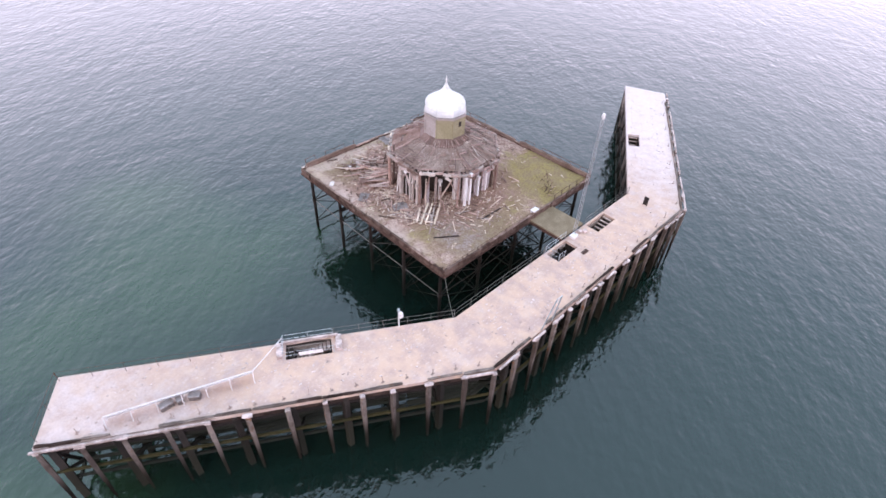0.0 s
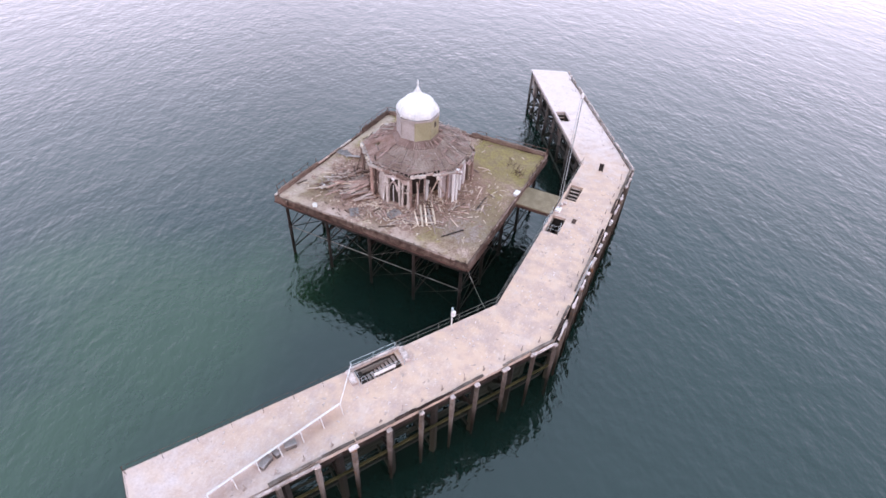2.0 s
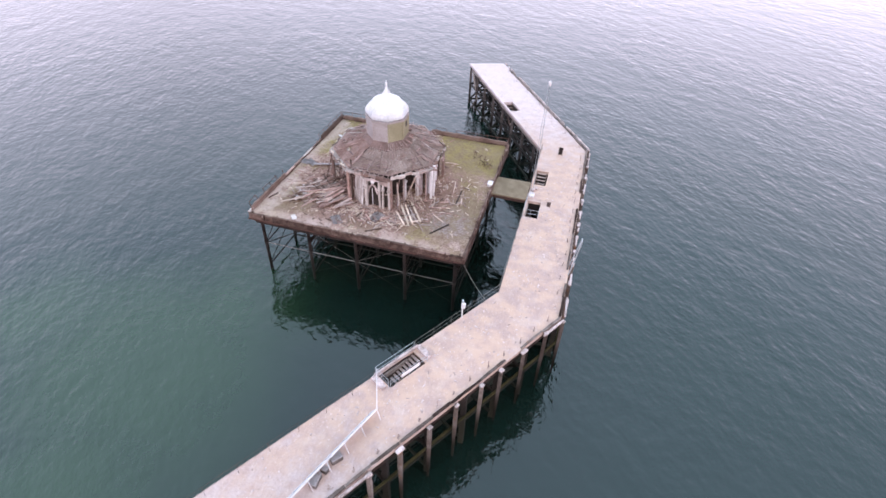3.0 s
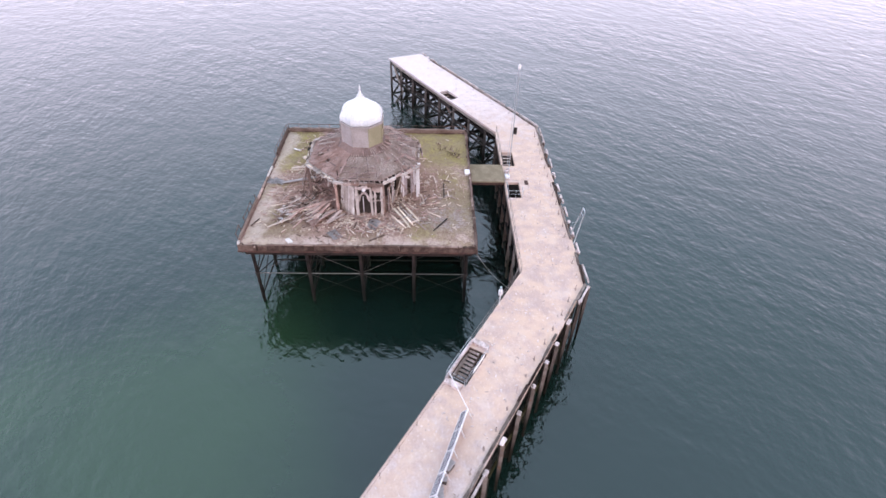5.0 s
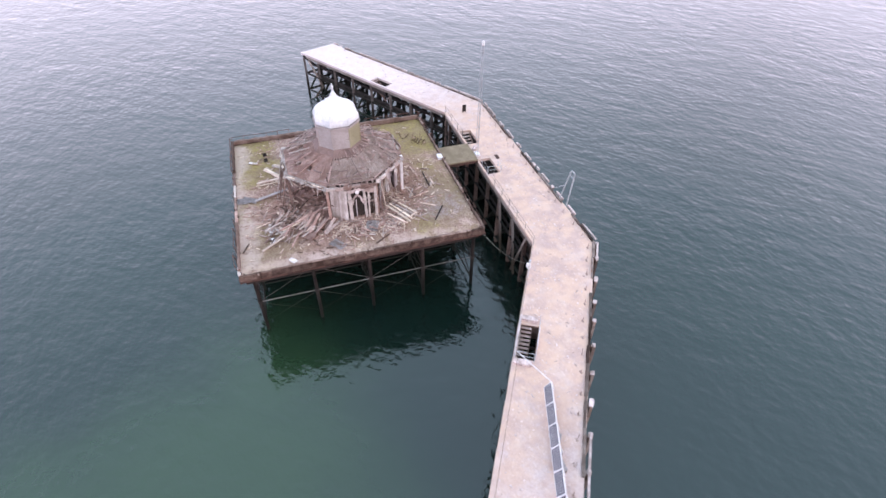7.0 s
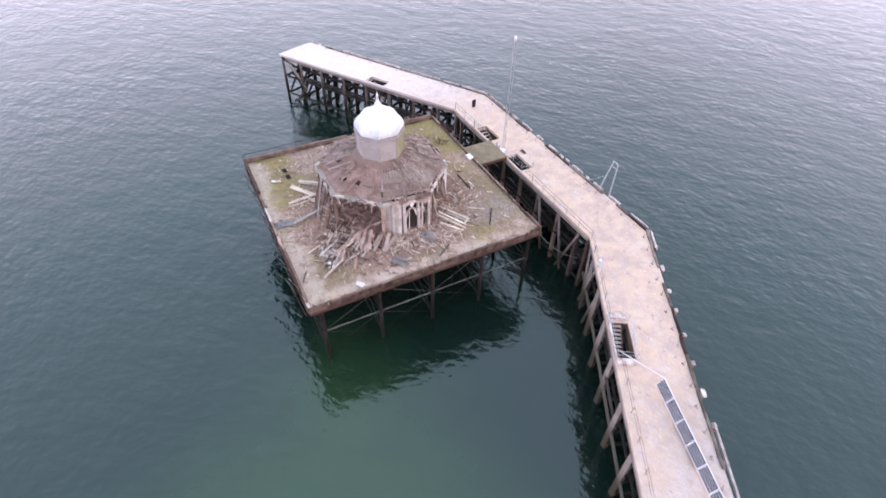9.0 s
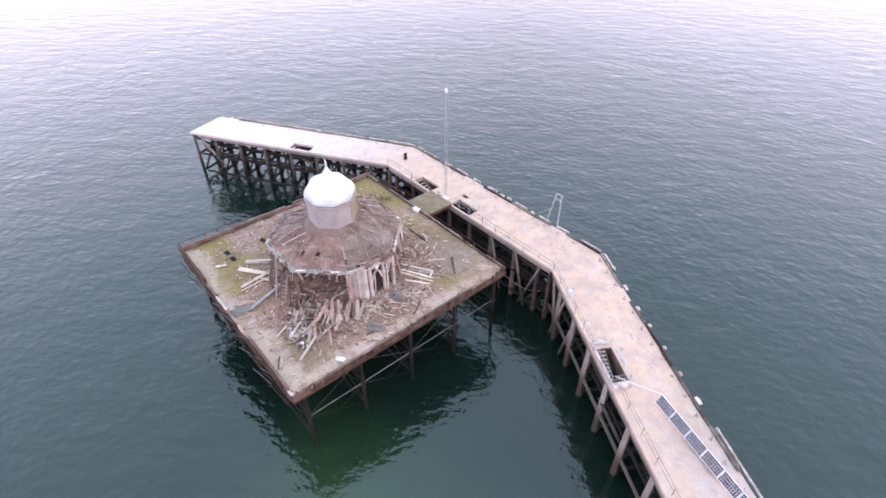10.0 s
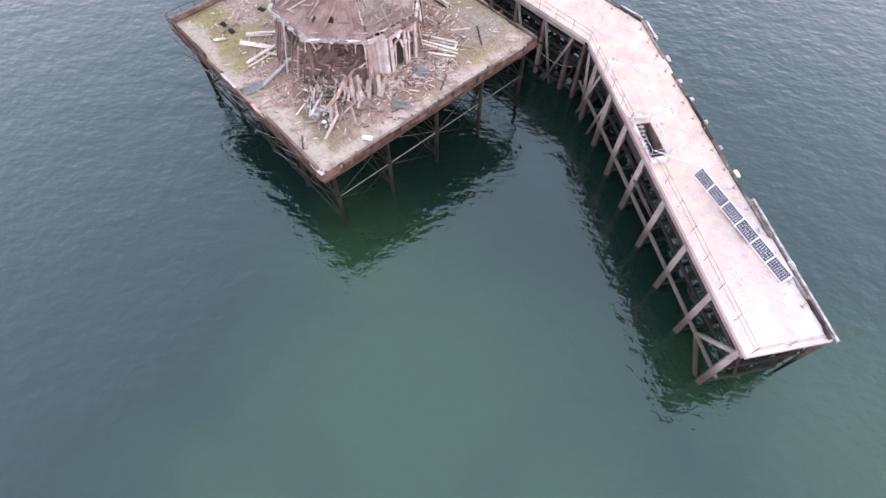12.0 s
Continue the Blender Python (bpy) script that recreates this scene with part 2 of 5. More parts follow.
def platform_dirt():
    m = bpy.data.materials.new("mossy_platform_dirt")
    n, l, p = nodes_of(m)
    w = position(n)
    big, mid, fine = noise_of(n, l, w, 0.2, 4), noise_of(n, l, w, 0.8, 6, 0.65), noise_of(n, l, w, 6, 5, 0.75)
    xyz = n.new("ShaderNodeSeparateXYZ")
    l.new(w, xyz.inputs[0])
    x, y = xyz.outputs[0], xyz.outputs[1]
    wob = math_node(n, l, "MULTIPLY", math_node(n, l, "SUBTRACT", mid, 0.5), 5.0)
    xe, ye = math_node(n, l, "ADD", x, wob), math_node(n, l, "ADD", y, wob)
    east = math_node(n, l, "MULTIPLY", ranged(n, l, xe, 19.5, 21.5), ranged(n, l, ye, 20.5, 18.5))
    north = math_node(n, l, "MULTIPLY", ranged(n, l, xe, 17.5, 20), ranged(n, l, ye, 29, 30.5))
    edge = ranged(n, l, math_node(n, l, "ADD", y, math_node(n, l, "MULTIPLY", wob, 0.5)), 31.9, 33.2)
    margin = ranged(n, l, math_node(n, l, "ADD", x, math_node(n, l, "MULTIPLY", wob, 0.5)), 6.6, 5.2)
    moss = math_node(n, l, "MAXIMUM", math_node(n, l, "MAXIMUM", east, north), ranged(n, l, big, 0.52, 0.60, 0.0, 0.8))
    flat = n.new("ShaderNodeVectorMath")
    flat.operation = "DISTANCE"
    flat.inputs[1].default_value = (15.0, 23.0, 8.9)
    l.new(w, flat.inputs[0])
    heap = ranged(n, l, math_node(n, l, "ADD", flat.outputs["Value"], wob), 7.5, 10.5, 0.75, 0.0)
    c = mixed(n, l, ranged(n, l, mid, 0.35, 0.65), (0.275, 0.172, 0.132), (0.47, 0.335, 0.282))
    c = mixed(n, l, math_node(n, l, "MULTIPLY", ranged(n, l, ye, 21.0, 16.0, 0.0, 0.75), ranged(n, l, noise_of(n, l, w, 0.45, 4), 0.35, 0.6)), c, (0.26, 0.187, 0.1))
    green = mixed(n, l, ranged(n, l, noise_of(n, l, w, 0.55, 5, 0.65), 0.38, 0.62), (0.265, 0.208, 0.072), (0.24, 0.18, 0.088))
    c = mixed(n, l, moss, c, green)
    for px, py, r in ((8.2, 31.0, 3.0), (7.3, 22.5, 2.6), (11.5, 13.5, 4.0)):
        bare = n.new("ShaderNodeVectorMath")
        bare.operation = "DISTANCE"
        bare.inputs[1].default_value = (px, py, 8.9)
        l.new(w, bare.inputs[0])
        c = mixed(n, l, ranged(n, l, math_node(n, l, "ADD", bare.outputs["Value"], wob), r - 1.2, r + 1.2, 0.75, 0.0), c, (0.215, 0.158, 0.092))
    c = mixed(n, l, heap, c, (0.27, 0.158, 0.127))
    grey = n.new("ShaderNodeVectorMath")
    grey.operation = "DISTANCE"
    grey.inputs[1].default_value = (9.5, 13.2, 8.9)
    l.new(w, grey.inputs[0])
    c = mixed(n, l, math_node(n, l, "MULTIPLY", ranged(n, l, math_node(n, l, "ADD", grey.outputs["Value"], wob), 1.5, 4.0, 0.9, 0.0), ranged(n, l, mid, 0.35, 0.6)), c, (0.284, 0.225, 0.21))
    c = mixed(n, l, ranged(n, l, fine, 0.42, 0.62, 0.0, 0.74), c, (0.13, 0.066, 0.045))
    c = mixed(n, l, math_node(n, l, "MULTIPLY", ranged(n, l, noise_of(n, l, w, 1.7, 7, 0.78), 0.60, 0.67, 0, 0.5), ranged(n, l, moss, 0.0, 1.0, 1.0, 0.15)), c, (0.65, 0.455, 0.41))
    c = mixed(n, l, math_node(n, l, "MULTIPLY", edge, ranged(n, l, noise_of(n, l, w, 0.28, 3, 0.5), 0.40, 0.58, 0.0, 0.62)), c, (0.52, 0.40, 0.35))
    c = mixed(n, l, math_node(n, l, "MULTIPLY", margin, ranged(n, l, noise_of(n, l, w, 0.4, 4, 0.6), 0.36, 0.6, 0.0, 0.6)), c, (0.53, 0.39, 0.34))
    c = mixed(n, l, ranged(n, l, noise_of(n, l, w, 2.4, 6, 0.72), 0.55, 0.64, 0.0, 0.6), c, (0.15, 0.088, 0.062))
    l.new(c, p.inputs["Base Color"])
    p.inputs["Roughness"].default_value = 0.95
    bumped(n, l, p, fine, 0.8, 0.05)
    return m


def crests(n, l, where, angle, longer, scale, detail, rough):
    """Noise drawn out along wave crests that run at angle (degrees) in plan."""
    mp = n.new("ShaderNodeMapping")
    mp.vector_type = "TEXTURE"
    mp.inputs["Rotation"].default_value = (0, 0, radians(angle))
    mp.inputs["Scale"].default_value = (longer, 1, 1)
    l.new(where, mp.inputs[0])
    return noise_of(n, l, mp.outputs[0], scale, detail, rough)


def far_from(n, l, where, x, y):
    d = n.new("ShaderNodeVectorMath")
    d.operation = "DISTANCE"
    d.inputs[1].default_value = (x, y, SEA_LEVEL)
    l.new(where, d.inputs[0])
    return d.outputs["Value"]


def sea():
    m = bpy.data.materials.new("sea_water")
    n, l, p = nodes_of(m)
    w = position(n)
    big = noise_of(n, l, w, 0.022, 3, 0.5)
    c = mixed(n, l, ranged(n, l, big, 0.35, 0.65), (0.0050, 0.0128, 0.0098), (0.0056, 0.0152, 0.0116))
    # pale sand shoals under the surface
    near = math_node(n, l, "MINIMUM", far_from(n, l, w, -12, 39.5), math_node(n, l, "ADD", far_from(n, l, w, -35, 18), 2.5))
    near = math_node(n, l, "MINIMUM", near, math_node(n, l, "ADD", far_from(n, l, w, -23, 37), 4.0))
    for x, y, off in ((-10, 53, 6.0), (-3, 34, 6.0)):
        near = math_node(n, l, "MINIMUM", near, math_node(n, l, "ADD", far_from(n, l, w, x, y), off))
    shoal = math_node(n, l, "ADD", near, math_node(n, l, "MULTIPLY", math_node(n, l, "SUBTRACT", noise_of(n, l, w, 0.06, 4, 0.6), 0.5), 20.0))
    c = mixed(n, l, ranged(n, l, shoal, 5.0, 21.0, 0.82, 0.0), c, (0.0215, 0.0450, 0.0190))
    l.new(c, p.inputs["Base Color"])
    p.inputs["Roughness"].default_value, p.inputs["IOR"].default_value = 0.09, 1.6
    swell = crests(n, l, w, 47, 1.9, 0.36, 2, 0.5)
    cross = crests(n, l, w, 8, 1.7, 0.55, 2, 0.5)
    chop = crests(n, l, w, 38, 1.35, 1.1, 3, 0.55)
    h = math_node(n, l, "ADD", math_node(n, l, "MULTIPLY", swell, 0.76), math_node(n, l, "MULTIPLY", cross, 0.40))
    h = math_node(n, l, "ADD", h, math_node(n, l, "MULTIPLY", chop, 0.52))
    calm = ranged(n, l, noise_of(n, l, w, 0.03, 3, 0.55), 0.36, 0.62, 0.8, 1.1)      # gusts and slicks
    bumped(n, l, p, math_node(n, l, "MULTIPLY", h, calm), 1.0, 0.178)
    return m


def panel_glass():
    m = bpy.data.materials.new("solar_cells")
    n, l, p = nodes_of(m)
    w = position(n)
    l.new(mixed(n, l, noise_of(n, l, w, 3, 4), (0.036, 0.030, 0.044), (0.066, 0.056, 0.076)), p.inputs["Base Color"])
    p.inputs["Roughness"].default_value, p.inputs["Specular IOR Level"].default_value = 0.5, 0.18
    return m


DECK, DIRT, SEA, CELLS = deck_concrete(), platform_dirt(), sea(), panel_glass()


# ---- builders ----
def world_of(ob):
    m = ob.matrix_basis.copy()
    if ob.parent:
        m = world_of(ob.parent) @ ob.matrix_parent_inverse @ m
    return m


def attach(ob, parent):
    if parent:
        ob.parent = parent
        ob.matrix_parent_inverse = world_of(parent).inverted()
    return ob


def mesh_from(bm, name, material, smooth=False):
    me = bpy.data.meshes.new(name)
    bmesh.ops.recalc_face_normals(bm, faces=bm.faces)
    bm.to_mesh(me)
    bm.free()
    me.materials.append(material)
    if smooth:
        me.shade_smooth()
    return me


def part(name, bm, material, parent=None, label="", smooth=False):
    ob = attach(new(name, mesh_from(bm, name, material, smooth)), parent)
    return tagged(ob, label)


def thing(name, base, label, category, group="", kind=""):
    ob = new(name)
    ob.matrix_basis = Matrix.Translation(base)
    ob.empty_display_size = 0.3
    return tagged(ob, label, category, group, kind)


def place(name, mesh, m, parent=None, label=""):
    ob = new(name, mesh)
    ob.matrix_basis = m
    return tagged(attach(ob, parent), label)


def along(a, b, w, h, spin=0.0):
    """The pose that lays a unit bar (length on x, from 0 to 1) from a to b, w wide and h high."""
    a, b = Vector(a), Vector(b)
    d = b - a
    x = d.normalized()
    up = Vector((0, 0, 1)) if abs(x.z) < 0.95 else Vector((0, 1, 0))
    y = up.cross(x).normalized()
    z = x.cross(y)
    r = Matrix((x, y, z)).transposed().to_4x4() @ Matrix.Rotation(spin, 4, "X")
    return Matrix.Translation(a) @ r @ Matrix.Diagonal((d.length, w, h, 1))


def bar_bm(jitter=0.0, cuts=1, seed=0):
    """A unit bar: length on x from 0 to 1, one wide and high, its sides uneven by jitter."""
    rng = random.Random(seed)
    bm = bmesh.new()
    rings = []
    for k in range(cuts + 1):
        end = 0.9 if k in (0, cuts) else 1.0
        rings.append([bm.verts.new((k / cuts + (rng.uniform(-1, 1) * jitter * 0.15 if k in (0, cuts) else 0), sy * 0.5 * end + rng.uniform(-jitter, jitter), sz * 0.5 * end + rng.uniform(-jitter, jitter)))
                      for sy, sz in ((-1, -1), (1, -1), (1, 1), (-1, 1))])
    for p, q in zip(rings, rings[1:]):
        for i in range(4):
            bm.faces.new((p[i], p[(i + 1) % 4], q[(i + 1) % 4], q[i]))
    bm.faces.new(rings[0])
    bm.faces.new(rings[-1][::-1])
    return bm


def rod_bm(sides=8, taper=1.0):
    bm = bmesh.new()
    rings = [[bm.verts.new((x, 0.5 * r * math.cos(2 * math.pi * i / sides), 0.5 * r * math.sin(2 * math.pi * i / sides))) for i in range(sides)] for x, r in ((0, 1.0), (1, taper))]
    for i in range(sides):
        bm.faces.new((rings[0][i], rings[0][(i + 1) % sides], rings[1][(i + 1) % sides], rings[1][i]))
    bm.faces.new(rings[0][::-1])
    bm.faces.new(rings[1])
    return bm


MESHES = {}


def bar_mesh(material, jitter=0.03, cuts=3, seed=0):
    key = ("bar", material.name, jitter, cuts, seed)
    if key not in MESHES:
        MESHES[key] = mesh_from(bar_bm(jitter, cuts, seed), "bar", material)
    return MESHES[key]


def rod_mesh(material, sides=8):
    key = ("rod", material.name, sides)
    if key not in MESHES:
        MESHES[key] = mesh_from(rod_bm(sides), "rod", material)
    return MESHES[key]


def bar(name, a, b, w, h, material, parent=None, label="", jitter=0.03, cuts=3, seed=0, spin=0.0):
    return place(name, bar_mesh(material, jitter, cuts, seed), along(a, b, w, h, spin), parent, label)


def rod(name, a, b, d, material, parent=None, label="", sides=8):
    return place(name, rod_mesh(material, sides), along(a, b, d, d), parent, label)


def add_box(bm, m):
    """A unit cube, centred, set into bm at the pose m."""
    v = [bm.verts.new(m @ Vector((x, y, z))) for x in (-0.5, 0.5) for y in (-0.5, 0.5) for z in (-0.5, 0.5)]
    for f in ((0, 1, 3, 2), (4, 6, 7, 5), (0, 4, 5, 1), (2, 3, 7, 6), (0, 2, 6, 4), (1, 5, 7, 3)):
        bm.faces.new([v[i] for i in f])


def box_bm(x0, y0, z0, x1, y1, z1, bevel=0.0):
    bm = bmesh.new()
    add_box(bm, Matrix.Translation(((x0 + x1) / 2, (y0 + y1) / 2, (z0 + z1) / 2)) @ Matrix.Diagonal((x1 - x0, y1 - y0, z1 - z0, 1)))
    if bevel:
        bmesh.ops.bevel(bm, geom=bm.edges[:], offset=bevel, segments=1, affect="EDGES")
    return bm


def lathe_bm(profile, sides, start=0.0, centre=(0, 0)):
    """A solid turned round the z axis; profile: (radius, height) from the foot up."""
    bm = bmesh.new()
    rings = [[bm.verts.new((centre[0] + r * math.cos(start + 2 * math.pi * i / sides), centre[1] + r * math.sin(start + 2 * math.pi * i / sides), z)) for i in range(sides)] for r, z in profile]
    for p, q in zip(rings, rings[1:]):
        for i in range(sides):
            bm.faces.new((p[i], p[(i + 1) % sides], q[(i + 1) % sides], q[i]))
    bm.faces.new(rings[0][::-1])
    bm.faces.new(rings[-1])
    return bm


def slab_bm(us, vs, holes, point, top, thick):
    """A slab on a grid of lines us x vs, left open over the holes (u0, v0, u1, v1). point(u, v): the place in plan."""
    bm = bmesh.new()
    hi, lo = {}, {}
    def vert(store, i, j, z):
        if (i, j) not in store:
            x, y = point(us[i], vs[j], i, len(us) - 1)
            store[i, j] = bm.verts.new((x, y, z))
        return store[i, j]
    def solid(i, j):
        if not (0 <= i < len(us) - 1 and 0 <= j < len(vs) - 1):
            return False
        u, v = (us[i] + us[i + 1]) / 2, (vs[j] + vs[j + 1]) / 2
        return not any(a < u < c and b < v < d for a, b, c, d in holes)
    for i in range(len(us) - 1):
        for j in range(len(vs) - 1):
            if not solid(i, j):
                continue
            ring = [(i, j), (i + 1, j), (i + 1, j + 1), (i, j + 1)]
            bm.faces.new([vert(hi, *c, top) for c in ring])
            bm.faces.new([vert(lo, *c, top - thick) for c in ring[::-1]])
            for (di, dj), (p, q) in (((0, -1), (0, 1)), ((1, 0), (1, 2)), ((0, 1), (2, 3)), ((-1, 0), (3, 0))):
                if not solid(i + di, j + dj):
                    a, b = ring[p], ring[q]
                    bm.faces.new([vert(hi, *b, top), vert(hi, *a, top), vert(lo, *a, top - thick), vert(lo, *b, top - thick)])
    return bm


# ---- the sea ----
bm = bmesh.new()
bm.faces.new([bm.verts.new(v) for v in ((-4000, -4000, SEA_LEVEL), (4000, -4000, SEA_LEVEL), (4000, 4000, SEA_LEVEL), (-4000, 4000, SEA_LEVEL))])
tagged(part("water", bm, SEA), "rippled dark teal sea water round the pier", "sea", kind="structure")

# ---- the landing stage: three arms in a shallow bow ----
D, W, SLAB = 8.2, 6.18, 0.32
ARMS = [   # origin, way along, way across (towards the platform), length, mitred at start and end
    ((0.0, 0.0), (-0.8555, 0.5178), (0.5178, 0.8555), 33.2, (0.279, 0.0)),
    ((0.0, 0.0), (1.0, 0.0), (0.0, 1.0), 32.4, (0.279, -0.279)),
    ((32.4, 0.0), (0.8533, 0.5213), (-0.5213, 0.8533), 32.65, (0.281, 0.17)),
]
HOLES = [[(12.6, 4.4, 16.3, 6.02)], [(14.6, 4.45, 17.9, 5.95), (21.7, 4.45, 25.1, 5.95)], [(13.7, 4.45, 17.0, 5.95)]]


def at(k, u, v, z=D):
    (ox, oy), (ux, uy), (vx, vy), _, _ = ARMS[k]
    return Vector((ox + u * ux + v * vx, oy + u * uy + v * vy, z))


stage = thing("landing_stage", (16, 3, 0), "bowed concrete landing stage on tall piles, limed white by birds", "pier")
for k, (_, _, _, length, mitre) in enumerate(ARMS):
    us = sorted({0.0, length, *(h[0] for h in HOLES[k]), *(h[2] for h in HOLES[k])})
    vs = sorted({0.1, W, *(h[1] for h in HOLES[k]), *(h[3] for h in HOLES[k])})
    def corner(u, v, i, last, k=k, mitre=mitre):
        return at(k, u + v * (mitre[0] if i == 0 else mitre[1] if i == last else 0), v)[:2]
    part("deck", slab_bm(us, vs, HOLES[k], corner, D, SLAB), DECK, stage, "worn concrete deck spotted with bird lime")

# bents of piles under each arm
BENTS = [(4.4, 8.2, 12.0, 15.9, 20.1, 24.2, 28.3, 32.5), (1.9, 3.6, 7.1, 10.8, 14.4, 18.1, 21.7, 25.3, 28.9, 30.5), (4.3, 8.5, 12.7, 16.9, 21.2, 25.5, 29.6, 33.2)]
for k, (_, _, _, length, mitre) in enumerate(ARMS):
    rng = random.Random(11 + k)
    us = BENTS[k]
    across = (0.35, 3.2, 5.95)
    for b, u in enumerate(us):
        for v in across:
            lean = rng.uniform(-0.06, 0.06) - (0.9 - 0.16 * v if k == 2 and u > 33 else 0)
            # front and middle columns get the shade-dark copy of the pile colour
            bar("support_column", at(k, u + lean, v, -6), at(k, u + lean, v, D - SLAB - 0.38), 0.36 if v > 5 and k else 0.46, 0.36 if v > 5 and k else 0.46, (ENCRUSTED if k == 2 else DUSKY if k == 1 else CONCRETE_PILE) if v > 5 else SHADED_PILE, stage, cuts=5, jitter=0.02, seed=rng.randrange(4))
        bar("cap_beam", at(k, u - (0.9 if k == 2 and u > 33 else 0), 0.05, D - SLAB - 0.2), at(k, u, W - 0.1, D - SLAB - 0.2), 0.4, 0.39, SHADED_PILE, stage)
        end = k == 2 and u > 33
        for z in (4.75, 1.8):
            bar("cross_brace", at(k, u + 0.26 - end, 0.3, z + rng.uniform(-0.1, 0.1)), at(k, u + 0.26 - 0.4 * end, W - 0.2, z), 0.18, 0.32, DARK_TIMBER, stage, seed=1)
        for v0, z0, v1, z1 in ((6.0, 1.8, 3.2, 4.75), (3.2, 1.8, 0.35, 4.75), (6.0, 7.4, 3.2, 4.75), (0.35, 7.4, 3.2, 4.75)):
            bar("diagonal_brace", at(k, u - 0.28, v0, z0), at(k, u - 0.28, v1, z1), 0.16, 0.28, DARK_TIMBER, stage, seed=2)
    lo, hi = (mitre[0] * 6.2 + 0.2, length - 0.2) if k != 1 else (2.0, 30.4)
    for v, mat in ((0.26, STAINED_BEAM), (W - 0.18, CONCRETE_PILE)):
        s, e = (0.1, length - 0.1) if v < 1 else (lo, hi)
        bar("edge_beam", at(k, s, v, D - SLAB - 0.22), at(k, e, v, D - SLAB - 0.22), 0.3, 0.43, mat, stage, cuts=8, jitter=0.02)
    for v in (2.2, 4.2):
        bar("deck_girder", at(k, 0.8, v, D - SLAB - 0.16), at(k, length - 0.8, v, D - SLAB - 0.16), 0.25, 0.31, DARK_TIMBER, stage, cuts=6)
    for z in (5.0,):
        bar("waling", at(k, 0.0, 0.05, z), at(k, length - 0.3, 0.05, z), 0.16, 0.24, WALING, stage, cuts=8, jitter=0.04, seed=1)
    for z in ((3.5,) if k == 0 else (4.75, 1.8)):
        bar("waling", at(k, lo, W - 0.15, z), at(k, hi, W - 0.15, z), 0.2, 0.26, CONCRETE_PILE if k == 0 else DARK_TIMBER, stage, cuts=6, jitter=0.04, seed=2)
    # extra dark runners, added to deepen the shade between the piles
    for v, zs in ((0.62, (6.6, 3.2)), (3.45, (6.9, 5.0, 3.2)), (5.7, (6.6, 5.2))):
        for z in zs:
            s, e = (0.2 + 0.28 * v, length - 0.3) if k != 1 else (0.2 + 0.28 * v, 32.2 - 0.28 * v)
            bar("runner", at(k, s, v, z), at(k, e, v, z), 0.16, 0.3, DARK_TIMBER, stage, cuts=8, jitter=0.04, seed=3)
    # added rows of dark boards stand for the shade behind the fenders
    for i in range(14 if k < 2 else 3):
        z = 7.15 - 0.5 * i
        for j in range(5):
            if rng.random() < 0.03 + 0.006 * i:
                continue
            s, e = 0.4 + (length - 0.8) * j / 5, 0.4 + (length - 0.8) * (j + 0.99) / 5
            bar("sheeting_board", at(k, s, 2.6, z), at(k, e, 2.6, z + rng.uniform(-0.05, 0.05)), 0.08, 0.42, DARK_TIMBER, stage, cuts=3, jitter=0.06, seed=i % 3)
    # added dark sheet puts shade on the deck's underside
    bar("soffit", at(k, 0.9, 2.4, D - SLAB - 0.035), at(k, length - 0.5, 2.4, D - SLAB - 0.035), 3.9, 0.05, DARK_TIMBER, stage, "added dark sheet painting the shade under the deck", cuts=2, jitter=0.0)
    # the timber kerb on the seaward edge
    u = 0.06
    while u < length - 0.5:
        e = min(length - 0.06, u + rng.uniform(1.6, 3.6))
        if rng.random() < 0.86:
            bar("kerb", at(k, u, 0.22 + rng.uniform(-0.05, 0.05), D + 0.07), at(k, e - 0.05, 0.22 + rng.uniform(-0.05, 0.05), D + 0.07), rng.uniform(0.16, 0.26), 0.15, FENDER if rng.random() < 0.7 else STAINED_BEAM, stage, "brown timber kerb", cuts=5, jitter=0.12, seed=rng.randrange(5))
        u = e
# raking struts under the end bents
for k, length in ((0, 33.2), (2, 32.65)):
    u0, u1 = length - 0.6, length - 3.6
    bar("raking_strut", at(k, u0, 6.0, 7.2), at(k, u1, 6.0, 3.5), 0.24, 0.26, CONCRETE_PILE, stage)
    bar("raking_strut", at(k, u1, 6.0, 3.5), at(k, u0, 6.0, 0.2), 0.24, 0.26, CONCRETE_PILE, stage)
    bar("raking_strut", at(k, length - 0.5, 0.4, 7.2), at(k, length - 0.5, 3.1, 1.0), 0.22, 0.24, DARK_TIMBER, stage)
    bar("raking_strut", at(k, length - 0.5, 6.0, 7.2), at(k, length - 0.5, 3.3, 1.0), 0.22, 0.24, DARK_TIMBER, stage)

FENDERS = [(0.1, 2.55, 5.5, 8.35, 10.7, 13.5, 16.25, 19.1, 21.85, 24.65, 27.5, 30.2, 32.9), (2.4, 5.2, 7.9, 10.1, 12.6, 15.1, 17.5, 19.9, 22.4, 25.2, 28.0, 30.4), tuple(0.3 + 2.77 * i for i in range(12))]
FENDER_POSTS = []
for seed in range(4):                      # worn timbers, eaten thin towards the water
    bm, rng = bar_bm(0.05, 8, 80 + seed), random.Random(seed)
    for v in bm.verts:
        worn = 0.45 + 0.55 * min(1.0, max(0.0, (v.co.x - 0.46) / 0.42))
        v.co.y, v.co.z = v.co.y * worn, v.co.z * worn
    FENDER_POSTS.append(mesh_from(bm, "fender_post", FENDER))
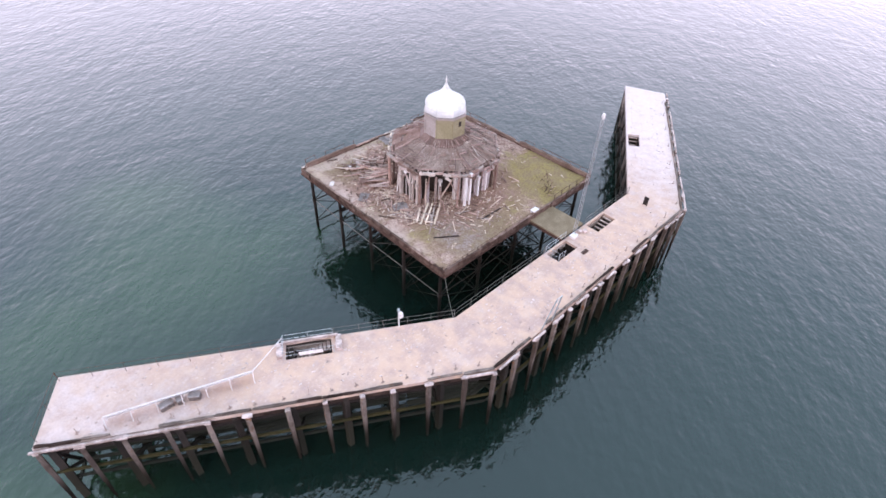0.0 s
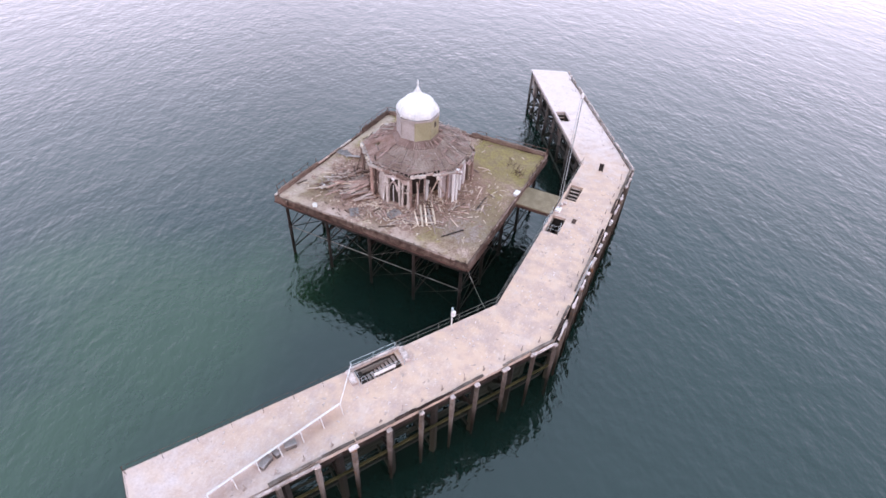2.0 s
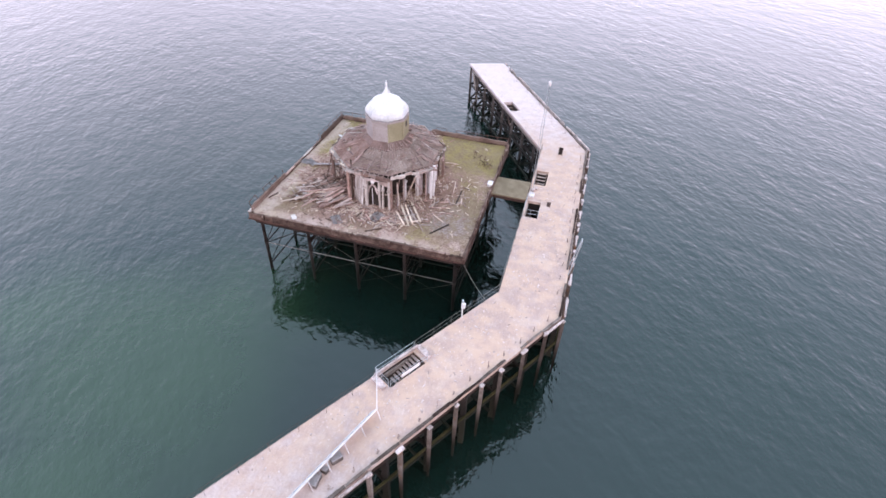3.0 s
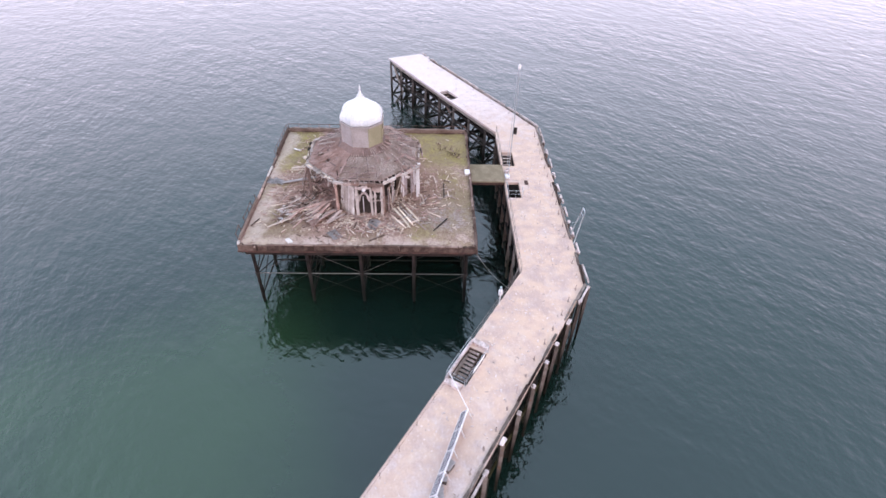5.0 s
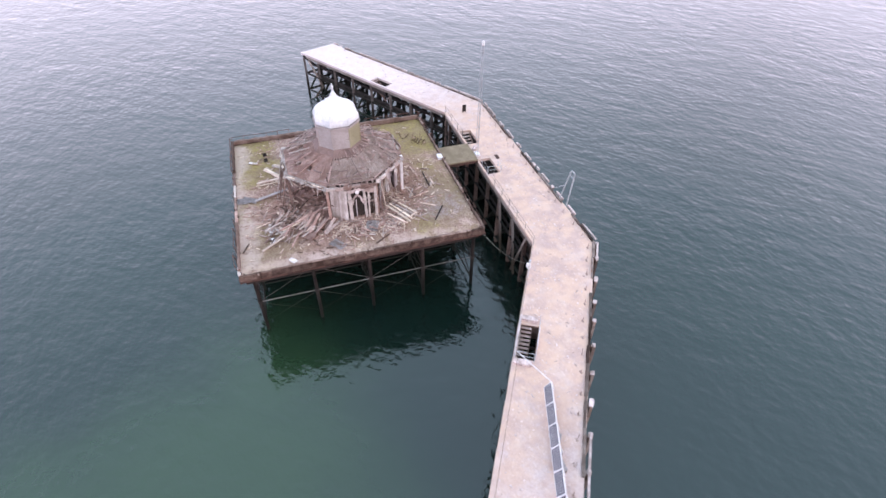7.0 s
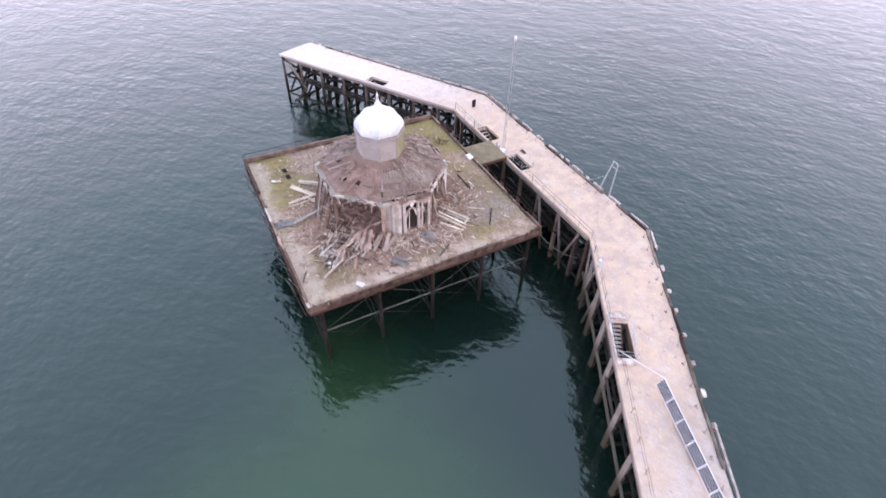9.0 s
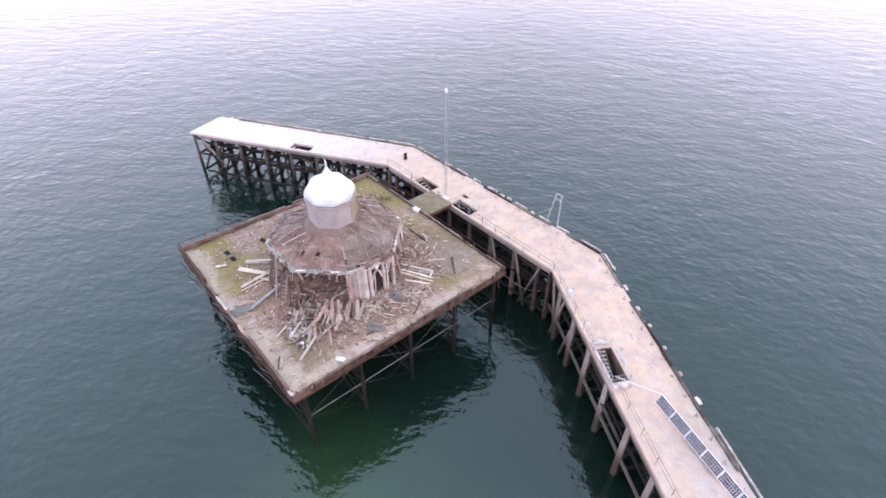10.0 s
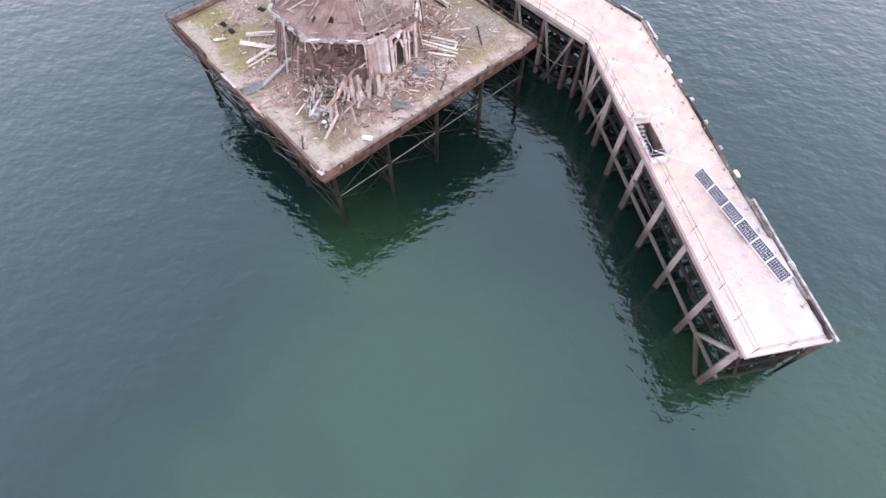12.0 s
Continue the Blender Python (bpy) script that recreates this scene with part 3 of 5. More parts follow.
for k, u0, u1 in ((0, 2.4, 5.4), (0, 5.6, 3.0), (0, 8.4, 6.2), (1, 3.4, 6.4), (1, 6.9, 4.4), (1, 10.6, 8.2)):
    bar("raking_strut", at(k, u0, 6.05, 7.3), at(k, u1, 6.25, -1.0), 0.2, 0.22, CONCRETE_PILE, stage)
# fender piles with limed heads, and what is left of the fender beams
for k, (_, _, _, length, _) in enumerate(ARMS):
    rng = random.Random(31 + k)
    for u in FENDERS[k]:
        top = D - 0.06 + rng.uniform(-0.12, 0.1)
        lean = rng.uniform(-0.12, 0.12)
        fender = place("fender_post", FENDER_POSTS[rng.randrange(4)], along(at(k, u, -0.16, -6) + Vector((lean, lean, 0)), at(k, u, -0.18, top), 0.33, 0.33), stage)
        wide = rng.choice((0.19, 0.21, 0.36))
        bar("post_head", at(k, u - wide, -0.18, top + 0.03), at(k, u + wide, -0.18, top + 0.03 + rng.uniform(-0.04, 0.04)), 0.34, 0.13, FENDER_CAP, fender, "lime-white post head", cuts=3, jitter=0.08, seed=rng.randrange(4))
    runs = [[(0.2, 2.9), (21.6, 33.3)], [(0.3, 2.9), (4.6, 6.3), (7.4, 9.0), (11.0, 12.8), (13.6, 14.3), (16.0, 17.6), (19.0, 19.8), (21.4, 23.6), (24.6, 26.0), (27.6, 29.8), (30.6, 31.8)], [(0.4, 4.2), (4.6, 7.2), (8.0, 9.0), (9.3, 13.0), (13.4, 14.6), (15.0, 19.6), (20.0, 20.8), (21.4, 26.0), (28.4, 29.6), (31.4, 32.6)]][k]
    for a, b in runs:
        bar("fender_beam", at(k, a, -0.2, D + 0.05), at(k, b, -0.2 + rng.uniform(-0.06, 0.06), D + 0.03), 0.17, 0.18, FENDER_CAP, stage, "lime-white fender beam", cuts=7, jitter=0.06, seed=rng.randrange(3))

# ---- the platform of the old pier head ----
PX0, PX1, PY0, PY1, PZ = 4.45, 28.75, 10.45, 34.35, 8.9
platform = thing("pier_platform", (16.6, 22.4, 0), "square iron-legged pier platform covered with moss and rubble", "pier")
bm = bmesh.new()
cells = 60
rng = random.Random(5)
grid = [[bm.verts.new((PX0 + 0.1 + (PX1 - PX0 - 0.2) * i / cells, PY0 + 0.1 + (PY1 - PY0 - 0.2) * j / cells, PZ + 0.10 * noise.noise((i * 0.22, j * 0.22, 0)) + rng.uniform(-0.02, 0.02))) for j in range(cells + 1)] for i in range(cells + 1)]
for i in range(cells):
    for j in range(cells):
        bm.faces.new((grid[i][j], grid[i + 1][j], grid[i + 1][j + 1], grid[i][j + 1]))
rim = [grid[i][0] for i in range(cells)] + [grid[cells][j] for j in range(cells)] + [grid[i][cells] for i in range(cells, 0, -1)] + [grid[0][j] for j in range(cells, 0, -1)]
under = [bm.verts.new((v.co.x, v.co.y, PZ - 0.4)) for v in rim]
for a in range(len(rim)):
    b = (a + 1) % len(rim)
    bm.faces.new((rim[a], under[a], under[b], rim[b]))
bm.faces.new(under[::-1])
part("deck", bm, DIRT, platform, "mossy rubble-strewn deck")
# added dark sheet under the platform, shade painted as colour
part("soffit", box_bm(PX0 + 0.15, PY0 + 0.15, 8.43, PX1 - 0.15, PY1 - 0.15, 8.49), DARK_TIMBER, platform, "added dark sheet painting the shade under the platform")
corners = [(PX0, PY0), (PX1, PY0), (PX1, PY1), (PX0, PY1)]
for a, b in zip(corners, corners[1:] + corners[:1]):
    a, b = Vector((*a, 0)), Vector((*b, 0))
    erng = random.Random(int(a.x * 7 + a.y))
    u, end = 0.0, (b - a).length
    while u < end - 0.3:
        e = min(end, u + erng.uniform(1.8, 4.2))
        e = end if end - e < 1.2 else e
        drop = erng.uniform(-0.06, 0.04)
        s, t = a.lerp(b, u / end), a.lerp(b, (e - 0.03) / end)
        bar("fascia", s + Vector((0, 0, 8.72 + drop)), t + Vector((0, 0, 8.72 + drop + erng.uniform(-0.05, 0.05))), erng.uniform(0.18, 0.24), erng.uniform(0.62, 0.8), FASCIA, platform, "dark brown stained timber fascia", cuts=5, jitter=0.06, seed=erng.randrange(5))
        if erng.random() < 0.84:
            bar("kerb_rail", s + Vector((0, 0, 9.13)), t + Vector((0, 0, 9.13 + erng.uniform(-0.03, 0.05))), erng.uniform(0.17, 0.28), 0.09, erng.choice((KERB_WOOD, KERB_WOOD, TIMBER, GREY_BOARD, DUSKY)), platform, cuts=6, jitter=0.12, seed=erng.randrange(5))
        u = e
    bar("ledge", a + Vector((0, 0, 8.36)), b + Vector((0, 0, 8.36)), 0.42, 0.14, RUST, platform, cuts=16, jitter=0.05, seed=1)
    span = (b - a).length
    d = (b - a).normalized()
    out = Vector((d.y, -d.x, 0))
    for i in range(17):
        s = a + d * (0.4 + i * (span - 0.8) / 16) + out * (0.15 if i % 2 else -0.16)
        bar("stub_post", s + Vector((0, 0, 8.42)), s + Vector((0, 0, 9.12 + 0.2 * rng.random())), 0.13, 0.1, DUSKY if i % 2 == 0 else FASCIA, platform, cuts=1)
LX = [4.95 + 5.78 * i for i in range(5)]
LY = [11.35 + 5.5 * i for i in range(5)]
RAIL = 4.86
for i, x in enumerate(LX):
    for j, y in enumerate(LY):
        column = rod("iron_column", (x, y, -6), (x, y, RAIL), 0.36, SCALED_LEG if i == 0 else IRON, platform, sides=10)
        # west legs turn darker above the collar: the deck's shade as colour
        rod("upper_shaft", (x, y, RAIL), (x, y, 8.3), 0.36, IRON, column, sides=10)
        rod("collar", (x, y, RAIL - 0.16), (x, y, RAIL + 0.16), 0.48, SCALED_LEG if i == 0 else IRON, column, sides=10)
        rod("column_head", (x, y, 7.9), (x, y, 8.32), 0.6, IRON, column, sides=10)
for i, x in enumerate(LX):
    bar("girder", (x, PY0 + 0.4, 7.95), (x, PY1 - 0.4, 7.95), 0.22, 0.95, IRON, platform, cuts=6)
    bar("girder", (PX0 + 0.4, LY[i], 7.9), (PX1 - 0.4, LY[i], 7.9), 0.2, 0.9, IRON, platform, cuts=6)
for j in range(18):
    y = PY0 + 0.9 + j * 1.3
    bar("joist", (PX0 + 0.2, y, 8.36), (PX1 - 0.2, y, 8.36), 0.14, 0.26, DARK_TIMBER, platform, cuts=5)
rng = random.Random(17)
for i in range(5):
    for j in range(4):
        for a, b in (((LX[i], LY[j]), (LX[i], LY[j + 1])), ((LX[j], LY[i]), (LX[j + 1], LY[i]))):
            west, north = a[0] == b[0] == LX[0], a[1] == b[1] == LY[4]
            metal = TIE if west else IRON
            rod("tie_rail", (*a, RAIL), (*b, RAIL), 0.1 if west else 0.15, metal, platform, sides=6)
            if not west:
                rod("lower_rail", (*a, 1.7), (*b, 1.7), 0.18, IRON, platform, sides=6)
            for za, zb in ((8.0, RAIL + 0.1), (RAIL + 0.1, 8.0), (RAIL - 0.1, 1.9), (1.9, RAIL - 0.1)):
                if west:
                    if za + zb < 9 and rng.random() < 0.9 or rng.random() < 0.45:
                        rod("tie_rod", (*a, za), (*b, zb), 0.035, ENCRUSTED, platform, sides=6)
                elif rng.random() < 0.92 or north:
                    rod("tie_rod", (*a, za), (*b, zb), 0.1, IRON, platform, sides=6)
# deep lattice trusses between the inner legs
for i in (1, 2, 3):
    for y0, y1 in zip(LY, LY[1:]):
        for t in range(4):
            p, q = y0 + (y1 - y0) * t / 4, y0 + (y1 - y0) * (t + 1) / 4
            za, zb = (7.5, 6.3) if t % 2 else (6.3, 7.5)
            bar("lattice_bar", (LX[i], p, za), (LX[i], q, zb), 0.1, 0.2, IRON, platform, cuts=1)
    bar("lower_chord", (LX[i], PY0 + 0.6, 6.25), (LX[i], PY1 - 0.6, 6.25), 0.24, 0.3, IRON, platform, cuts=6)
    bar("lower_chord", (PX0 + 0.6, LY[i], 6.2), (PX1 - 0.6, LY[i], 6.2), 0.24, 0.3, IRON, platform, cuts=6)

# ---- gangway from the stage to the platform ----
gangway = thing("gangway", (19.4, 8.4, 8), "short mossy timber gangway between stage and platform", "gangway")
part("deck", box_bm(17.4, 6.2, 8.42, 21.3, 10.5, 8.62, 0.03), MOSSY_PLANK, gangway)
for x in (17.5, 19.4, 21.2):
    bar("girder", (x, 6.2, 8.26), (x, 10.6, 8.26), 0.2, 0.32, RUST, gangway)

# ---- the ruined pavilion ----
CX, CY = 16.1, 22.6
pavilion = thing("ruined_pavilion", (CX, CY, PZ), "derelict octagonal timber pavilion with collapsing roof and white dome", "pavilion")


def ring(r, angle, z):
    a = radians(angle)
    return Vector((CX + r * math.cos(a), CY + r * math.sin(a), z))


EAVE, TOP = 12.95, 14.35
CORNER = [22.5 + 45 * i for i in range(8)]
# facets by their outward angle: 0 east, 90 north, 180 west, 270 south
for f in range(8):
    mid = 45 * f
    a, b = mid - 22.5, mid + 22.5
    rng = random.Random(50 + f)
    wall_r, up = (5.15 if mid == 225 else 5.7), Vector((0, 0, 1))
    if mid in (0, 45, 225, 270, 315):          # standing walls with pilasters and openings
        p, q = ring(wall_r, a, 0), ring(wall_r, b, 0)
        bays = 7 if mid == 270 else 5
        for i in range(bays):
            s, e = p.lerp(q, (i + 0.01) / bays), p.lerp(q, (i + 0.99) / bays)
            if i in {225: (4,), 270: (0, 1, 3, 5, 6)}.get(mid, (1, 3)):
                bar("wall_panel", s + up * 10.7, e + up * 10.7, 0.16, 3.6, PLASTER, pavilion, "crumbling grey plaster panel", cuts=4, jitter=0.03, seed=i)
            elif mid != 225:
                bar("lintel", s + up * 12.2, e + up * 12.2, 0.22, 0.8 + rng.uniform(-0.2, 0.2), PLASTER, pavilion, "crumbling grey plaster", cuts=4, jitter=0.08, seed=i)
                if rng.random() < 0.6:
                    bar("sill_wall", s + up * 9.15, e + up * 9.15, 0.2, rng.uniform(0.4, 0.9), TIMBER, pavilion, cuts=4, jitter=0.08, seed=i + 1)
                if rng.random() < 0.5:
                    bar("fallen_brace", s + up * 8.9, e + up * 11.6, 0.1, 0.12, TIMBER, pavilion, cuts=2)
            post = p.lerp(q, i / bays) + (p + q - ring(0, 0, 0) * 2).normalized() * 0.22
            white = mid == 270 or rng.random() < 0.4
            if mid == 225 or mid == 270 and i not in (1, 3, 6) or rng.random() < 0.2:
                continue
            post += Vector((rng.uniform(-0.12, 0.12), rng.uniform(-0.12, 0.12), 0))
            bar("pilaster", post + up * 8.85, post + up * (11.7 + rng.uniform(-0.7, 0.5)), rng.uniform(0.16, 0.26), 0.22, WHITE if white else rng.choice((TIMBER, GREY_BOARD, DUSKY)), pavilion, cuts=4, jitter=0.1, seed=i)
    # columns and eaves
    tall = ring(6.45, a, 0)
    if a not in (67.5,):
        bar("column", tall + Vector((0, 0, 8.85)), tall + Vector((0, 0, EAVE - 0.1)), 0.26, 0.26, TIMBER if a not in (247.5,) else WHITE, pavilion, cuts=4, jitter=0.05, seed=f % 4)
    p, q = ring(6.6, a, EAVE), ring(6.6, b, EAVE)
    if mid in (90, 135):
        bm, n = bmesh.new(), 16
        rows = []
        for i in range(n + 1):
            t = i / n
            inner = 5.0 + 0.45 * noise.noise((i * 0.55, f, 1.3))
            outer = 6.75 + 0.28 * noise.noise((i * 0.8, f, 7.1))
            edge = [ring(r, a, EAVE).lerp(ring(r, b, EAVE), t) for r in (inner, (inner + outer) / 2, outer)]
            rows.append([bm.verts.new(v + Vector((0, 0, 0.6 * (1 - c / 2) - 0.04 + 0.1 * noise.noise((i * 0.7, c, f))))) for c, v in enumerate(edge)])
        for u, v in zip(rows, rows[1:]):
            for c in (0, 1):
                bm.faces.new((u[c], v[c], v[c + 1], u[c + 1]))
        bmesh.ops.solidify(bm, geom=bm.faces[:], thickness=0.16)
        part("eaves_ledge", bm, LEDGE, pavilion, "broad broken eaves ledge, pale and lime-stained")
        for i in range(10):
            s = p.lerp(q, rng.random())
            d = (q - p).normalized() * rng.uniform(0.3, 1.0) + Vector((rng.uniform(-0.25, 0.25), rng.uniform(-0.25, 0.25), rng.uniform(-0.12, 0.05)))
            bar("eaves_splinter", s - d * 0.5 + Vector((0, 0, 0.14)), s + d * 0.5 + Vector((0, 0, 0.14)), rng.uniform(0.06, 0.16), 0.06, rng.choice((GREY_BOARD, CREAM, PALE_TIMBER, DUSKY)), pavilion, jitter=0.12, seed=i % 3)
        bm = bmesh.new()
        g = [[bm.verts.new(ring(6.6 - 0.38 * j, a, 8.98).lerp(ring(6.6 - 0.38 * j, b, 8.98), i / 10) + Vector((0, 0, 0.28 * j + 0.5 * noise.noise((i * 0.7, j * 0.9, f + 4.0))))) for j in range(8)] for i in range(11)]
        for i in range(10):
            for j in range(7):
                bm.faces.new((g[i][j], g[i + 1][j], g[i + 1][j + 1], g[i][j + 1]))
        bmesh.ops.solidify(bm, geom=bm.faces[:], thickness=0.08)
        part("collapsed_floor", bm, RED_PANEL, pavilion, "reddish heap of collapsed lining boards")
        for i in range(44):
            r0, t = rng.uniform(4.4, 6.8), rng.uniform(0.05, 0.95)
            s = ring(r0, a, 0).lerp(ring(r0, b, 0), t) + Vector((0, 0, 9.2 + 0.74 * (6.6 - r0) + rng.uniform(0.0, 0.35)))
            d = Vector((rng.uniform(-1, 1), rng.uniform(-1, 1), rng.uniform(-0.25, 0.25))) * rng.uniform(0.3, 0.9)
            bar("collapsed_board", s - d, s + d, rng.uniform(0.06, 0.16), 0.05, rng.choice((RED_PANEL, DUSKY, TIMBER, DUSKY, LINING, PALE_TIMBER)), pavilion, jitter=0.1, seed=i % 4)
        for i in range(9):
            s = p.lerp(q, rng.random())
            bar("hanging_lath", s, s + Vector((rng.uniform(-0.3, 0.3), rng.uniform(-0.3, 0.3), -rng.uniform(0.3, 1.1))), 0.06, 0.1, rng.choice((GREY_BOARD, LINING, DUSKY)), pavilion, cuts=2, jitter=0.1, seed=i % 3)
    else:
        for i in range(6):
            s, e = p.lerp(q, i / 6), p.lerp(q, (i + 1.03) / 6)
            drop = Vector((0, 0, rng.uniform(-0.2, 0.08)))
            bar("eaves_fascia", s + drop, e + drop + Vector((0, 0, rng.uniform(-0.12, 0.1))), rng.uniform(0.12, 0.35), rng.uniform(0.18, 0.42), rng.choice((TIMBER, LINING, DUSKY, GREY_BOARD)), pavilion, cuts=4, jitter=0.14, seed=i)
    # inner lining, set well back, closes the interior; its dark colour paints the shade
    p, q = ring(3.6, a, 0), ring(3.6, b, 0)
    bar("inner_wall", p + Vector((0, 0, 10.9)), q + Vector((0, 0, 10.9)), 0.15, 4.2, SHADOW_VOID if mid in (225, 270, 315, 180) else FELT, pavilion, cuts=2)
    # rafters and boards
    for i in range(9):
        if mid in (90, 135) and i in (0, 2, 3, 5, 8):
            continue
        t = (i + 0.5) / 9
        lo = ring(6.5, a, EAVE - 0.02).lerp(ring(6.5, b, EAVE - 0.02), t)
        hi = ring(2.75, a, TOP - 0.02).lerp(ring(2.75, b, TOP - 0.02), t)
        bar("rafter", lo, hi, 0.1, 0.2, LINING, pavilion, seed=i % 3, jitter=0.06)
    gone = mid in (90, 135)
    for c in range(13):
        lo_r, hi_r = 6.62 - c * 0.205, 6.62 - (c + 1) * 0.205
        zl = EAVE + 0.27 + (TOP - EAVE) * (6.6 - (lo_r + hi_r) / 2) / 3.85
        pieces = 4
        for i in range(pieces):
            if rng.random() < (0.93 if gone else 0.84 + 0.1 * (c > 9)):
                continue
            s, e = i / pieces, (i + 1) / pieces
            r = (lo_r + hi_r) / 2
            u, v = ring(r, a, zl), ring(r, b, zl)
            lift = Vector((0, 0, rng.uniform(-0.02, 0.05)))
            skew = Vector((rng.uniform(-0.25, 0.25), rng.uniform(-0.25, 0.25), rng.uniform(-0.03, 0.06)))
            bar("roof_board", u.lerp(v, s + 0.01) + lift, u.lerp(v, e - 0.01) + lift + skew, rng.uniform(0.08, 0.17), 0.03, ROOF_BOARD, pavilion, seed=rng.randrange(5), jitter=0.09, spin=math.atan2(TOP - EAVE, 3.85))
    sag, bm = (0.12 if gone else 0.08), bmesh.new()
    n = 10
    g = [[bm.verts.new(ring(6.3 - (3.4 if gone else 3.1) * j / 6, a, EAVE + 0.12 + (1.24 if gone else 1.11) * j / 6 + 0.12 * noise.noise((i, j, f))).lerp(ring(6.3 - (3.4 if gone else 3.1) * j / 6, b, EAVE + 0.12 + (1.24 if gone else 1.11) * j / 6), i / n) + Vector((0, 0, sag + 0.12 * noise.noise((i * 0.7, j * 0.7, f * 3.1))))) for j in range(7)] for i in range(n + 1)]
    for i in range(n):
        for j in range(6):
            if gone and noise.noise((i * 0.45, j * 0.5, f * 2.3)) > 0.34 and 1 < j < 4:
                continue
            bm.faces.new((g[i][j], g[i + 1][j], g[i + 1][j + 1], g[i][j + 1]))
    bmesh.ops.solidify(bm, geom=bm.faces[:], thickness=0.05)
    part("ceiling_lining", bm, RED_PANEL if gone else ROOF_SKIN, pavilion, "sagging rotten brown ceiling lining")
rng = random.Random(29)
for a in (70, 86, 99, 106, 126, 147, 155):
    far, tip = rng.uniform(4.6, 6.3), rng.uniform(3.1, 4.2)
    slope = 1.09 / 3.0
    bar("batten", ring(far, a + rng.uniform(-4, 4), EAVE + 0.36 + (6.2 - far) * slope), ring(tip, a + rng.uniform(-7, 7), EAVE + 0.36 + (6.2 - tip) * slope), rng.uniform(0.06, 0.12), 0.08, rng.choice((LINING, ROOF_BOARD, GREY_BOARD, TIMBER)), pavilion, jitter=0.16, seed=a % 3)
# bared rafter tails round the foot of the lantern
for i in range(36):
    a = 185 + i * 4.2 + rng.uniform(-0.8, 0.8)
    if rng.random() < 0.14:
        continue
    r = rng.uniform(2.85, 3.25)
    bar("rafter_tail", ring(2.42, a, 14.83), ring(r, a + rng.uniform(-2, 2), EAVE + 0.38 + (6.6 - r) * 0.36), 0.06, 0.1, rng.choice((LINING, ROOF_BOARD, DUSKY, LINING)), pavilion, jitter=0.1, seed=i % 4)
# radial strips of boarding still nailed to the rafters
rng = random.Random(53)
for i in range(120):
    a = rng.uniform(-75, 75) if i % 5 else rng.uniform(185, 285)
    r1 = rng.uniform(4.3, 6.5)
    r0 = max(3.05, r1 - rng.uniform(0.5, 1.9))
    lift = rng.uniform(0.28, 0.36)
    bar("roof_strip", ring(r0, a, EAVE + lift + 0.362 * (6.6 - r0)), ring(r1, a + rng.gauss(0, 2.5), EAVE + lift + 0.362 * (6.6 - r1)), rng.uniform(0.04, 0.1), 0.03, rng.choice((ROOF_BOARD, LINING, TIMBER, DUSKY, LINING, RED_PANEL, ROOF_BOARD)), pavilion, jitter=0.08, seed=i % 5)
# fine broken laths strewn over the roof
rng = random.Random(71)
for i in range(230):
    a, r = rng.uniform(0, 360), math.sqrt(rng.uniform(2.9 ** 2, 6.6 ** 2))
    if 60 < a < 165 and rng.random() < 0.45:
        continue
    c = ring(r, a, EAVE + 0.26 + 0.364 * (6.6 - r))
    out = (c - Vector((CX, CY, c.z))).normalized()
    t = rng.gauss(0, 0.3) + (1.57 if rng.random() < 0.5 else 0)
    d = Vector((-out.y, out.x, 0)) * math.cos(t) + (out - Vector((0, 0, 0.364))) * math.sin(t)
    d.z += rng.gauss(0, 0.06)
    size = 0.08 + min(0.6, rng.expovariate(6))
    bar("roof_lath", c - d * size, c + d * size, rng.uniform(0.03, 0.09), 0.04, rng.choice((LINING, LINING, ROOF_BOARD, ROOF_BOARD, DUSKY, RED_PANEL, GREY_BOARD)), pavilion, jitter=0.15, cuts=2, seed=i % 4, spin=rng.uniform(-0.4, 0.4))
# skirt under the lantern
part("skirt", lathe_bm([(3.0, 14.0), (3.0, 14.3), (2.36, 14.9), (2.1, 14.9)], 8, radians(22.5), (CX, CY)), FELT, pavilion, "dark rotten skirt below the lantern")
# lantern
lantern = part("lantern", lathe_bm([(2.08, 14.6), (2.08, 17.2)], 8, radians(22.5), (CX, CY)), GREY_WALL, pavilion, "boarded octagonal lantern, algae-stained on the shaded sides")
for f in range(8):
    mid = 45 * f
    p, q = ring(2.24, mid - 22.5, 15.9), ring(2.24, mid + 22.5, 15.9)
    side = MOSSY_WALL if mid == 225 else (DULL_WALL if mid in (270, 315) else GREY_WALL)
    for i in range(8):
        up = Vector((0, 0, -1.09 + 0.312 * i))
        bar("lantern_board", p.lerp(q, 0.015) + up, q.lerp(p, 0.015) + up, 0.12, 0.316, side, lantern, cuts=3, jitter=0.01, seed=i % 4)
    bar("corner_post", ring(2.3, mid - 22.5, 14.65), ring(2.3, mid - 22.5, 17.2), 0.12, 0.12, side, lantern, cuts=2)
    bar("cornice", ring(2.36, mid - 22.5, 17.2), ring(2.36, mid + 22.5, 17.2), 0.2, 0.2, GREY_WALL, lantern, cuts=2, jitter=0.02)
south = ring(2.1, 270, 16.35)
# dark block: the shade of a small opening as colour
part("small_window", box_bm(south.x - 0.02, south.y - 0.06, 16.05, south.x + 0.38, south.y + 0.2, 16.65, 0.02), SHADOW_VOID, lantern, "small dark block standing for a shaded opening")
PROFILE = [(2.2, 17.28), (2.32, 17.4), (2.35, 17.7), (2.28, 18.05), (2.04, 18.45), (1.62, 18.82), (1.12, 19.1), (0.66, 19.36), (0.36, 19.66), (0.2, 20.0), (0.12, 20.32)]
